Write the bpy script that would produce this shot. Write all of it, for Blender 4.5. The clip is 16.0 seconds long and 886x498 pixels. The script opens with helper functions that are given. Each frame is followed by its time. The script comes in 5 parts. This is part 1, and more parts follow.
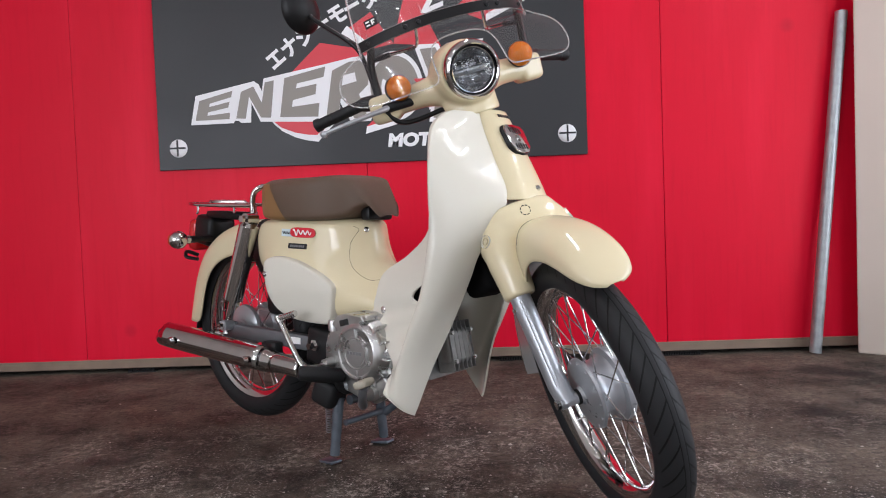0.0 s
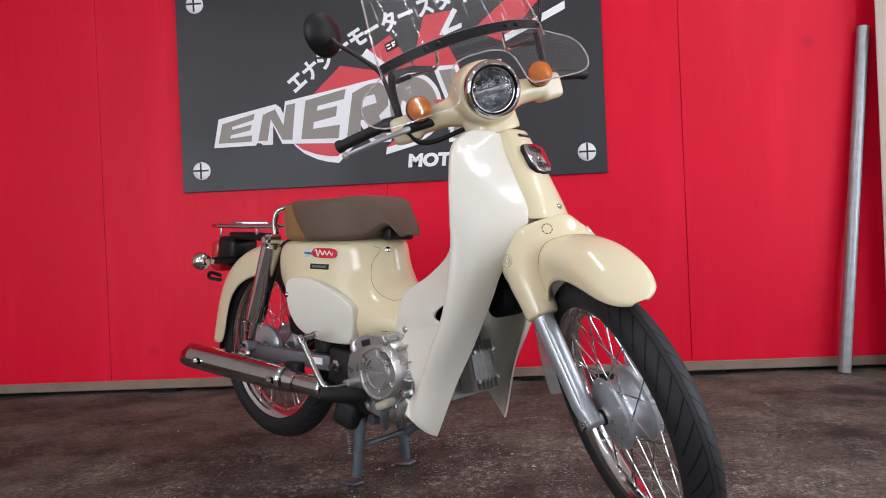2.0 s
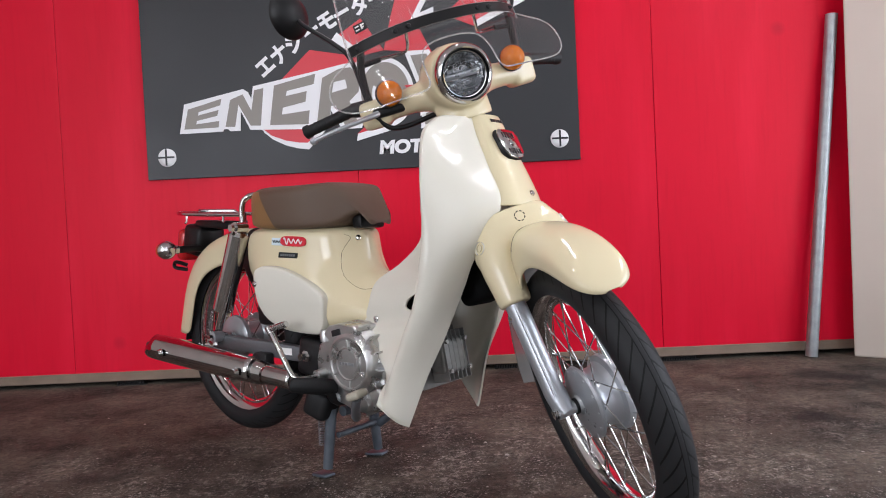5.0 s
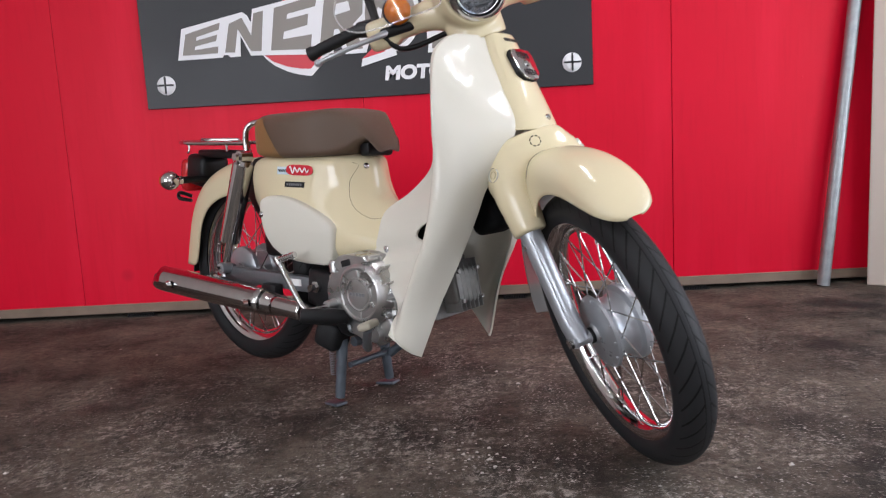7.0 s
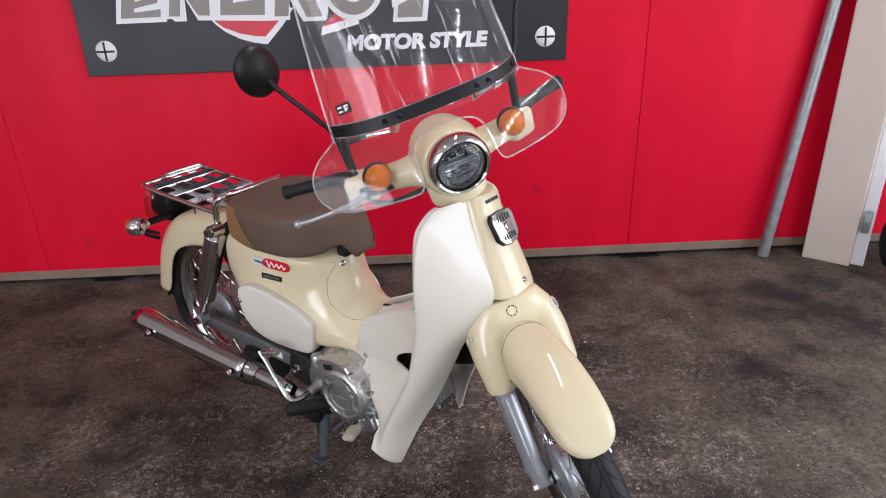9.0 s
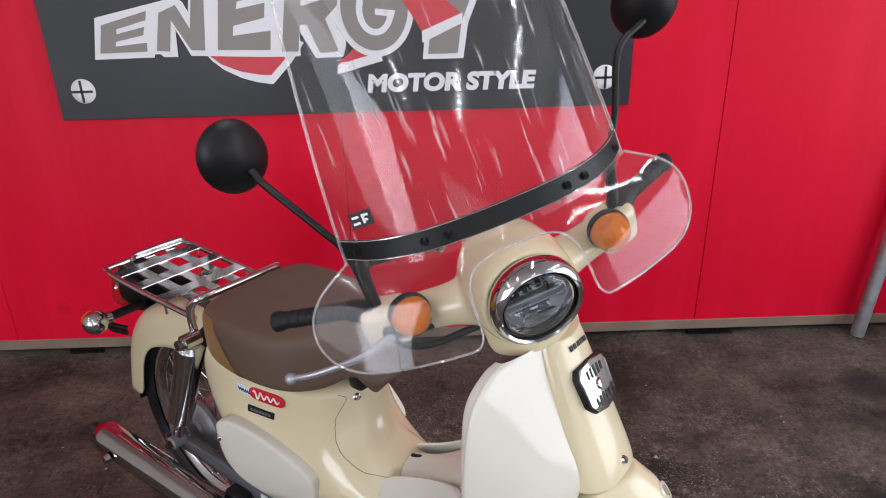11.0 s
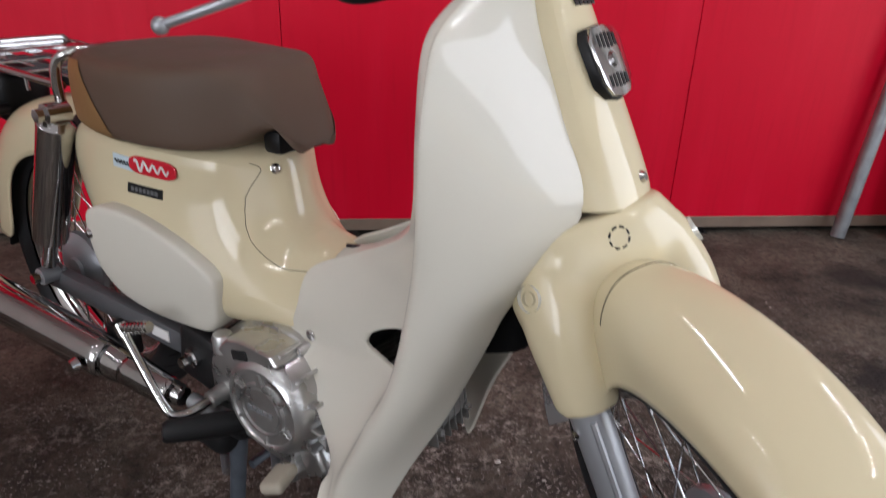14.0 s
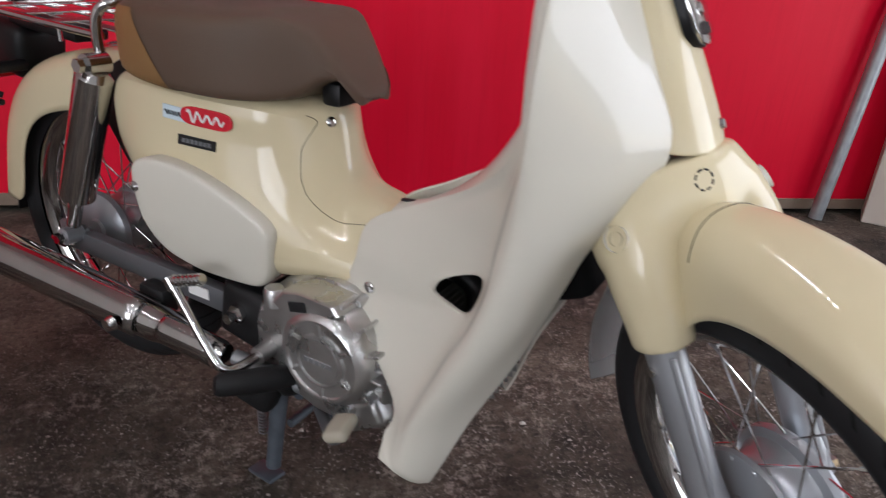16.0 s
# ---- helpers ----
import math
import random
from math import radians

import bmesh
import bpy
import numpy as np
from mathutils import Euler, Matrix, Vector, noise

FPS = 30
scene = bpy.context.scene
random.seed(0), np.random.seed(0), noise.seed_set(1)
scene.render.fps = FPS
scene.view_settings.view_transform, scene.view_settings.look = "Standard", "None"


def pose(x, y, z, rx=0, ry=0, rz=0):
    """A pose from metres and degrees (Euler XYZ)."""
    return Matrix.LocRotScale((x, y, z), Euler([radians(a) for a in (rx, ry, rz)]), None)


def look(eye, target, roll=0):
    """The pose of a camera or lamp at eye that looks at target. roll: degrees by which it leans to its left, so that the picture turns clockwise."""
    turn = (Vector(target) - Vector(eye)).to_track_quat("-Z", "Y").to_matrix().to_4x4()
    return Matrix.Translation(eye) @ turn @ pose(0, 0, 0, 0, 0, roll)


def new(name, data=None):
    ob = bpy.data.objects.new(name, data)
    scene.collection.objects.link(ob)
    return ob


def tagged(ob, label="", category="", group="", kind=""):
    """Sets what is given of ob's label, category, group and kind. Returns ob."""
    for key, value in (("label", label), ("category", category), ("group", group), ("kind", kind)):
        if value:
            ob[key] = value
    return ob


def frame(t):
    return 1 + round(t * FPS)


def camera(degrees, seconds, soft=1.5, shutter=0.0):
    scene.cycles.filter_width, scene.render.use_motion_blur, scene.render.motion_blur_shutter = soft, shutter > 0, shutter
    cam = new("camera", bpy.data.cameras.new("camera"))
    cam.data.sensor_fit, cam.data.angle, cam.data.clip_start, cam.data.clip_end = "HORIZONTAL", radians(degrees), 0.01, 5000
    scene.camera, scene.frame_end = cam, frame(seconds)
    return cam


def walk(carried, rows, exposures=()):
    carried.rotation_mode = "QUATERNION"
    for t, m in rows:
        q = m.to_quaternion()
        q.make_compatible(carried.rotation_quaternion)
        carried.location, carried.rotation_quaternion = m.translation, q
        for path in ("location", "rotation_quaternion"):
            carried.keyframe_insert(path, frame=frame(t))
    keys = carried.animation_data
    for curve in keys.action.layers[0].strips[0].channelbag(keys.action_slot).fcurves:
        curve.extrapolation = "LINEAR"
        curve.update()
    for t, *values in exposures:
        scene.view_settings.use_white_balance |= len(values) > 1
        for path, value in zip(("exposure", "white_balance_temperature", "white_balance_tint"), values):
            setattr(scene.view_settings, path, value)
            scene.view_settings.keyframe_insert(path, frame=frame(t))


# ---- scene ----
cam = camera(67.1, 16.0, soft=1.0, shutter=0.5)
PATH = [
    (0, (0.108, 0.12, 0.612), (0.059, 2.118, 0.542), -2.1),
    (0.5, (0.106, 0.118, 0.613), (0.03, 2.116, 0.553), -1.8),
    (1, (0.104, 0.117, 0.614), (0.002, 2.114, 0.56), -2.5),
    (1.5, (0.103, 0.119, 0.613), (-0.008, 2.116, 0.585), -2.6),
    (2, (0.102, 0.12, 0.612), (-0.001, 2.117, 0.603), -2.5),
    (2.5, (0.102, 0.125, 0.615), (-0.009, 2.121, 0.572), -3.2),
    (3, (0.106, 0.139, 0.613), (0.059, 2.138, 0.552), -3.3),
    (3.5, (0.106, 0.141, 0.613), (0.072, 2.14, 0.56), -2.8),
    (4, (0.106, 0.141, 0.611), (0.071, 2.14, 0.567), -2.3),
    (6.3, (0.107, 0.16, 0.612), (0.09, 2.157, 0.506), -3.4),
    (6.5, (0.107, 0.161, 0.612), (0.087, 2.156, 0.479), -3.4),
    (7, (0.09, 0.189, 0.602), (0.039, 2.172, 0.351), -3.1),
    (7.5, (0.038, 0.288, 0.6), (0.062, 2.266, 0.3), -0.2),
    (7.8, (0.007, 0.367, 0.74), (0.159, 2.273, 0.155), 0.7),
    (8, (0.005, 0.378, 0.892), (0.138, 2.268, 0.249), -0.7),
    (8.2, (0.005, 0.361, 1.036), (0.083, 2.234, 0.338), -0.4),
    (8.5, (0.039, 0.338, 1.24), (0.104, 2.172, 0.446), -1.9),
    (9, (0.065, 0.327, 1.344), (0.132, 2.145, 0.514), -1.7),
    (9.5, (0.001, 0.479, 1.377), (0.103, 2.323, 0.608), -0.5),
    (9.7, (0.001, 0.549, 1.381), (0.066, 2.395, 0.613), -1.2),
    (11.8, (0.043, 0.897, 1.264), (0.06, 2.723, 0.449), -1.5),
    (12, (0.046, 0.909, 1.229), (0.096, 2.712, 0.364), -1.2),
    (12.5, (0.041, 0.94, 1.115), (0.102, 2.744, 0.254), -0.5),
    (13, (0.029, 0.956, 1.029), (0.104, 2.807, 0.274), 0.6),
    (13.5, (0.016, 0.965, 0.934), (0.146, 2.822, 0.202), 1.2),
    (14, (0.02, 0.949, 0.891), (0.19, 2.772, 0.087), 1.5),
    (14.5, (0.019, 0.931, 0.845), (0.25, 2.695, -0.069), 2.0),
    (15, (0.015, 0.917, 0.819), (0.282, 2.669, -0.107), 3.5),
    (15.5, (-0.007, 0.914, 0.826), (0.239, 2.695, -0.051), 3.2),
    (16, (-0.121, 0.928, 0.841), (0.179, 2.729, 0.024), 3.6),
]
walk(cam, [(t, look(eye, target, roll)) for t, eye, target, roll in PATH],
     exposures=[(0, -0.10, 6100, 15), (7.5, -0.08, 6100, 15), (9, -0.12, 6050, 17), (12, -0.34, 6100, 15), (13, -0.46, 6150, 15), (14.5, -0.49, 6150, 15), (16, -0.42, 6150, 15)])

# ---- light ----
world = bpy.data.worlds.new("world")
scene.world = world
world.use_nodes = True
wn = world.node_tree.nodes
sky = wn.new("ShaderNodeTexSky")
sky.sky_type, sky.sun_disc = "NISHITA", False
sky.sun_elevation, sky.sun_rotation = radians(40), radians(110)
world.node_tree.links.new(sky.outputs["Color"], wn["Background"].inputs["Color"])
wn["Background"].inputs["Strength"].default_value = 0.15
scene.view_settings.exposure = 0.0


def area_lamp(name, at, aim, sx, sy, power, colour):
    data = bpy.data.lights.new(name, "AREA")
    data.shape, data.size, data.size_y, data.energy, data.color = "RECTANGLE", sx, sy, power, colour
    ob = new(name, data)
    ob.matrix_world = look(at, aim)
    return ob


# fluorescent tubes under the ceiling
TUBES = [(0.12, 1.95, 12), (2.2, 1.5, 20), (2.4, 0.3, 14), (1.3, -1.7, 14), (-0.3, -2.6, 12), (-0.9, 0.1, 10), (-2.5, 1.0, 5), (-2.6, -0.4, 14), (-2.6, -2.0, 14)]
for x, y, power in TUBES:
    area_lamp("tube_light", (x, y, 2.60), (x, y, 0), 0.03, 1.2, power, (1.0, 0.985, 0.965))
# daylight: the open side door, with broad unseen fills added behind the camera and at left
area_lamp("door_daylight", (4.1, 1.15, 1.35), (0, 1.5, 0.9), 3.8, 2.5, 155, (0.93, 0.97, 1.0))
# added fill without a modelled opening, for faces turned south and south-west
area_lamp("front_fill_light", (1.3, -3.12, 1.10), (0.6, 2, 0.7), 4.2, 2.0, 42, (0.95, 0.98, 1.0))
area_lamp("front_fill_light", (-2.1, -3.12, 1.10), (-0.4, 2, 0.6), 2.4, 2.0, 128, (0.95, 0.98, 1.0))
# added fill on the blank west wall, lifts the west-facing shield and side cover
area_lamp("side_fill_light", (-3.55, -0.9, 1.15), (0, 1.2, 0.6), 4.0, 1.9, 62, (0.96, 0.98, 1.0))


# ---- materials ----
def mat(name, colour, rough=0.5, metal=0.0, coat=0.0, vary=0.0, vscale=6.0, bump=0.0, bscale=200.0, spec=0.5, rvary=0.0):
    m = bpy.data.materials.new(name)
    m.use_nodes = True
    nt = m.node_tree
    b = nt.nodes["Principled BSDF"]
    b.inputs["Base Color"].default_value = (*colour, 1)
    b.inputs["Roughness"].default_value = rough
    b.inputs["Metallic"].default_value = metal
    b.inputs["Specular IOR Level"].default_value = spec
    b.inputs["Coat Weight"].default_value = coat
    b.inputs["Coat Roughness"].default_value = 0.035
    tc = nt.nodes.new("ShaderNodeTexCoord")
    if vary > 0 or rvary > 0:
        n = nt.nodes.new("ShaderNodeTexNoise")
        n.inputs["Scale"].default_value, n.inputs["Detail"].default_value = vscale, 8
        nt.links.new(tc.outputs["Object"], n.inputs["Vector"])
        if vary > 0:
            mix = nt.nodes.new("ShaderNodeMix")
            mix.data_type = "RGBA"
            mix.inputs["A"].default_value = (*[c * (1 - vary) for c in colour], 1)
            mix.inputs["B"].default_value = (*[min(1, c * (1 + vary)) for c in colour], 1)
            nt.links.new(n.outputs["Fac"], mix.inputs["Factor"])
            nt.links.new(mix.outputs["Result"], b.inputs["Base Color"])
        if rvary > 0:
            mr = nt.nodes.new("ShaderNodeMapRange")
            mr.inputs["From Min"].default_value, mr.inputs["From Max"].default_value = 0.3, 0.7
            mr.inputs["To Min"].default_value, mr.inputs["To Max"].default_value = max(0.02, rough - rvary), rough + rvary
            nt.links.new(n.outputs["Fac"], mr.inputs["Value"])
            nt.links.new(mr.outputs["Result"], b.inputs["Roughness"])
    if bump > 0:
        n2 = nt.nodes.new("ShaderNodeTexNoise")
        n2.inputs["Scale"].default_value, n2.inputs["Detail"].default_value = bscale, 4
        nt.links.new(tc.outputs["Object"], n2.inputs["Vector"])
        bp = nt.nodes.new("ShaderNodeBump")
        bp.inputs["Strength"].default_value, bp.inputs["Distance"].default_value = bump, 0.002
        nt.links.new(n2.outputs["Fac"], bp.inputs["Height"])
        nt.links.new(bp.outputs["Normal"], b.inputs["Normal"])
    return m


CREAM = mat("cream_paint", (0.63, 0.552, 0.360), 0.5, coat=0.9, spec=0.08, vary=0.02, vscale=3, rvary=0.04)
WHITE = mat("warm_white_plastic", (0.62, 0.598, 0.515), 0.5, coat=0.7, spec=0.08, vary=0.02, vscale=4, rvary=0.06)
WHITE.node_tree.nodes["Principled BSDF"].inputs["Coat Roughness"].default_value = 0.05
CHROME = mat("chrome", (0.62, 0.615, 0.61), 0.09, 1.0, vary=0.06, vscale=20, rvary=0.04)
# chrome toned down, the muffler's dark floor reflection put into its colour
DIMCHROME = mat("darkened_chrome", (0.52, 0.515, 0.51), 0.09, 1.0, vary=0.15, vscale=18, rvary=0.06)
ALU = mat("cast_aluminium", (0.54, 0.54, 0.53), 0.31, 0.92, vary=0.3, vscale=22, bump=0.10, bscale=420, rvary=0.1)
SILVER = mat("silver_paint", (0.38, 0.395, 0.415), 0.32, 0.6, vary=0.05, vscale=12, rvary=0.06)
GREYP = mat("grey_metal_paint", (0.16, 0.165, 0.175), 0.4, 0.5, vary=0.15, vscale=18)
DARK = mat("dark_engine_metal", (0.022, 0.022, 0.023), 0.5, 0.5, vary=0.3, vscale=30, bump=0.3, bscale=300)
BLACK = mat("black_plastic", (0.005, 0.005, 0.0055), 0.42, spec=0.3, vary=0.2, vscale=30, bump=0.1, bscale=600)
RUBBER = mat("black_rubber", (0.007, 0.007, 0.0075), 0.60, spec=0.35, vary=0.35, vscale=14, bump=0.2, bscale=400)
SEATM = mat("brown_vinyl", (0.105, 0.070, 0.049), 0.48, spec=0.3, vary=0.10, vscale=8, bump=0.35, bscale=700, rvary=0.06)
TANM = mat("tan_vinyl", (0.23, 0.125, 0.045), 0.5, vary=0.08, vscale=8, bump=0.35, bscale=700)
REDL = mat("red_lens", (0.45, 0.01, 0.012), 0.12, coat=0.5)
BADGE_RED = mat("badge_red", (0.55, 0.015, 0.03), 0.25)
BADGE_BLUE = mat("badge_pale_blue", (0.55, 0.66, 0.72), 0.25)
BADGE_WHITE = mat("badge_white", (0.8, 0.8, 0.78), 0.3)
SIGNBLK = mat("sign_black", (0.010, 0.0112, 0.0135), 0.46, spec=0.5, vary=0.12, vscale=2, rvary=0.08)
SIGNGREY = mat("sign_grey", (0.22, 0.20, 0.175), 0.45, vary=0.05, vscale=3)
SIGNWHITE = mat("sign_white", (0.74, 0.74, 0.75), 0.45, vary=0.03, vscale=5)
SIGNRED = mat("sign_red", (0.55, 0.03, 0.045), 0.45, vary=0.04, vscale=4)
STEEL = mat("galvanised_steel", (0.34, 0.36, 0.37), 0.48, 0.7, vary=0.35, vscale=30, bump=0.2, bscale=120, rvary=0.1)
POSTM = mat("beige_wall_paint", (0.60, 0.53, 0.46), 0.6, vary=0.05, vscale=3, bump=0.1, bscale=60)
WOOD = mat("bare_batten_wood", (0.19, 0.138, 0.100), 0.8, vary=0.4, vscale=9, bump=0.3, bscale=90)
GREYWALL = mat("workshop_wall_paint", (0.50, 0.49, 0.46), 0.8, vary=0.08, vscale=2)
CEILM = mat("ceiling_board", (0.55, 0.54, 0.52), 0.85, vary=0.06, vscale=2)
PEDALM = mat("worn_grey_rubber", (0.36, 0.33, 0.26), 0.7, vary=0.1, vscale=20)
FINM = mat("cast_fin_metal", (0.30, 0.30, 0.29), 0.48, 0.7, vary=0.3, vscale=40, bump=0.3, bscale=300)
# black of the air box, with the shade behind the shield in its colour
SHADEBLK = mat("shaded_black_casing", (0.004, 0.004, 0.0042), 0.8, spec=0.12, vary=0.3, vscale=20)
STANDM = mat("worn_blue_grey_paint", (0.095, 0.11, 0.13), 0.5, 0.4, vary=0.6, vscale=22, bump=0.3, bscale=120)


def clear_mat(name, tint, rough, ior, base=0.0, streaks=0.0):
    """Thin clear plastic or glass: what lies behind it, with gloss by Fresnel."""
    m = bpy.data.materials.new(name)
    m.use_nodes = True
    nt = m.node_tree
    nt.nodes.remove(nt.nodes["Principled BSDF"])
    out = nt.nodes["Material Output"]
    tr, gl = nt.nodes.new("ShaderNodeBsdfTransparent"), nt.nodes.new("ShaderNodeBsdfGlossy")
    tr.inputs["Color"].default_value = (*tint, 1)
    gl.inputs["Roughness"].default_value = rough
    fr, mx = nt.nodes.new("ShaderNodeFresnel"), nt.nodes.new("ShaderNodeMixShader")
    fr.inputs["IOR"].default_value = ior
    nt.links.new(fr.outputs["Fac"], mx.inputs["Fac"])
    nt.links.new(tr.outputs["BSDF"], mx.inputs[1])
    nt.links.new(gl.outputs["BSDF"], mx.inputs[2])
    top = mx.outputs["Shader"]
    if base > 0:
        df, m2 = nt.nodes.new("ShaderNodeBsdfDiffuse"), nt.nodes.new("ShaderNodeMixShader")
        df.inputs["Color"].default_value = (0.85, 0.84, 0.82, 1)
        m2.inputs["Fac"].default_value = base
        nt.links.new(top, m2.inputs[1])
        nt.links.new(df.outputs["BSDF"], m2.inputs[2])
        top = m2.outputs["Shader"]
    if streaks:
        # fine upright scuffs in the plastic, with streaky pale reflections painted in as well
        tc, mp, nz = nt.nodes.new("ShaderNodeTexCoord"), nt.nodes.new("ShaderNodeMapping"), nt.nodes.new("ShaderNodeTexNoise")
        mp.inputs["Scale"].default_value, mp.inputs["Rotation"].default_value = (10, 60, 5), (0.35, 0, 0)
        nz.inputs["Scale"].default_value, nz.inputs["Detail"].default_value = 2.0, 6
        rm = nt.nodes.new("ShaderNodeMapRange")
        rm.inputs["From Min"].default_value, rm.inputs["From Max"].default_value = 0.60, 0.74
        rm.inputs["To Max"].default_value = streaks
        df, m3 = nt.nodes.new("ShaderNodeBsdfDiffuse"), nt.nodes.new("ShaderNodeMixShader")
        df.inputs["Color"].default_value = (0.9, 0.9, 0.9, 1)
        nt.links.new(tc.outputs["Object"], mp.inputs["Vector"])
        nt.links.new(mp.outputs["Vector"], nz.inputs["Vector"])
        nt.links.new(nz.outputs["Fac"], rm.inputs["Value"])
        nt.links.new(rm.outputs["Result"], m3.inputs["Fac"])
        nt.links.new(top, m3.inputs[1])
        nt.links.new(df.outputs["BSDF"], m3.inputs[2])
        top = m3.outputs["Shader"]
    nt.links.new(top, out.inputs["Surface"])
    return m


ACRYL = clear_mat("clear_acrylic", (0.965, 0.965, 0.965), 0.05, 1.5, 0.012)
SCREEN = clear_mat("streaked_acrylic", (0.965, 0.965, 0.965), 0.07, 1.55, 0.02, 0.45)
EDGE = clear_mat("acrylic_edge", (0.90, 0.89, 0.88), 0.05, 1.7, 0.14)
FLAPM = clear_mat("milky_plastic", (0.62, 0.63, 0.60), 0.15, 1.45, 0.20)
WASHERM = mat("clear_washer", (0.70, 0.70, 0.66), 0.10, 0.25, coat=1.0)
LENS = clear_mat("lamp_glass", (0.95, 0.96, 0.97), 0.02, 1.45)


def amber_mat():
    """Clear amber lens with moulded prisms."""
    m = mat("amber_lens", (0.75, 0.20, 0.006), 0.1, coat=0.5)
    nt = m.node_tree
    b = nt.nodes["Principled BSDF"]
    b.inputs["Transmission Weight"].default_value = 0.30
    b.inputs["IOR"].default_value = 1.35
    tc = nt.nodes.new("ShaderNodeTexCoord")
    vo = nt.nodes.new("ShaderNodeTexVoronoi")
    vo.inputs["Scale"].default_value = 80
    nt.links.new(tc.outputs["Object"], vo.inputs["Vector"])
    bp = nt.nodes.new("ShaderNodeBump")
    bp.inputs["Strength"].default_value, bp.inputs["Distance"].default_value = 0.8, 0.002
    nt.links.new(vo.outputs["Distance"], bp.inputs["Height"])
    nt.links.new(bp.outputs["Normal"], b.inputs["Normal"])
    return m


AMBER = amber_mat()
DARKCHROME = mat("satin_reflector", (0.55, 0.56, 0.58), 0.22, 0.75, vary=0.35, vscale=90, rvary=0.1)


def red_wall_mat():
    """Gloss red paint on plywood: faint upright grain, filled knots, brush haze."""
    m = mat("red_painted_plywood", (0.56, 0.004, 0.020), 0.42, spec=0.16)
    nt = m.node_tree
    b = nt.nodes["Principled BSDF"]
    tc = nt.nodes.new("ShaderNodeTexCoord")
    mp = nt.nodes.new("ShaderNodeMapping")
    mp.inputs["Scale"].default_value = (22, 22, 1.6)
    nt.links.new(tc.outputs["Object"], mp.inputs["Vector"])
    n = nt.nodes.new("ShaderNodeTexNoise")
    n.inputs["Scale"].default_value, n.inputs["Detail"].default_value = 2.2, 9
    nt.links.new(mp.outputs["Vector"], n.inputs["Vector"])
    big = nt.nodes.new("ShaderNodeTexNoise")
    big.inputs["Scale"].default_value, big.inputs["Detail"].default_value = 1.3, 5
    nt.links.new(tc.outputs["Object"], big.inputs["Vector"])
    mix = nt.nodes.new("ShaderNodeMix")
    mix.data_type = "RGBA"
    mix.inputs["A"].default_value = (0.55, 0.0015, 0.018, 1)
    mix.inputs["B"].default_value = (0.66, 0.003, 0.027, 1)
    nt.links.new(big.outputs["Fac"], mix.inputs["Factor"])
    # broad upright brush marks, thinner and paler
    bmap = nt.nodes.new("ShaderNodeMapping")
    bmap.inputs["Scale"].default_value = (5.5, 5.5, 0.7)
    nt.links.new(tc.outputs["Object"], bmap.inputs["Vector"])
    brush = nt.nodes.new("ShaderNodeTexNoise")
    brush.inputs["Scale"].default_value, brush.inputs["Detail"].default_value = 1.6, 7
    nt.links.new(bmap.outputs["Vector"], brush.inputs["Vector"])
    bfac = nt.nodes.new("ShaderNodeMapRange")
    bfac.inputs["From Min"].default_value, bfac.inputs["From Max"].default_value = 0.50, 0.72
    bfac.inputs["To Max"].default_value = 0.35
    nt.links.new(brush.outputs["Fac"], bfac.inputs["Value"])
    bmix = nt.nodes.new("ShaderNodeMix")
    bmix.data_type = "RGBA"
    bmix.inputs["B"].default_value = (0.76, 0.012, 0.048, 1)
    nt.links.new(bfac.outputs["Result"], bmix.inputs["Factor"])
    nt.links.new(mix.outputs["Result"], bmix.inputs["A"])
    # filled knots under the paint
    vo = nt.nodes.new("ShaderNodeTexVoronoi")
    vo.inputs["Scale"].default_value = 2.1
    nt.links.new(tc.outputs["Object"], vo.inputs["Vector"])
    kr = nt.nodes.new("ShaderNodeMapRange")
    kr.inputs["From Min"].default_value, kr.inputs["From Max"].default_value = 0.02, 0.09
    kr.inputs["To Min"].default_value, kr.inputs["To Max"].default_value = 0.6, 0.0
    nt.links.new(vo.outputs["Distance"], kr.inputs["Value"])
    kn = nt.nodes.new("ShaderNodeMix")
    kn.data_type = "RGBA"
    kn.inputs["B"].default_value = (0.26, 0.003, 0.012, 1)
    nt.links.new(kr.outputs["Result"], kn.inputs["Factor"])
    # darker upright grain showing through
    gr = nt.nodes.new("ShaderNodeMapRange")
    gr.inputs["From Min"].default_value, gr.inputs["From Max"].default_value = 0.52, 0.74
    gr.inputs["To Max"].default_value = 0.18
    nt.links.new(n.outputs["Fac"], gr.inputs["Value"])
    gm = nt.nodes.new("ShaderNodeMix")
    gm.data_type = "RGBA"
    gm.inputs["B"].default_value = (0.40, 0.001, 0.012, 1)
    nt.links.new(gr.outputs["Result"], gm.inputs["Factor"])
    nt.links.new(bmix.outputs["Result"], gm.inputs["A"])
    nt.links.new(gm.outputs["Result"], kn.inputs["A"])
    nt.links.new(kn.outputs["Result"], b.inputs["Base Color"])
    mr = nt.nodes.new("ShaderNodeMapRange")
    mr.inputs["To Min"].default_value, mr.inputs["To Max"].default_value = 0.34, 0.55
    nt.links.new(n.outputs["Fac"], mr.inputs["Value"])
    nt.links.new(mr.outputs["Result"], b.inputs["Roughness"])
    bp = nt.nodes.new("ShaderNodeBump")
    bp.inputs["Strength"].default_value, bp.inputs["Distance"].default_value = 0.22, 0.002
    nt.links.new(n.outputs["Fac"], bp.inputs["Height"])
    nt.links.new(bp.outputs["Normal"], b.inputs["Normal"])
    return m


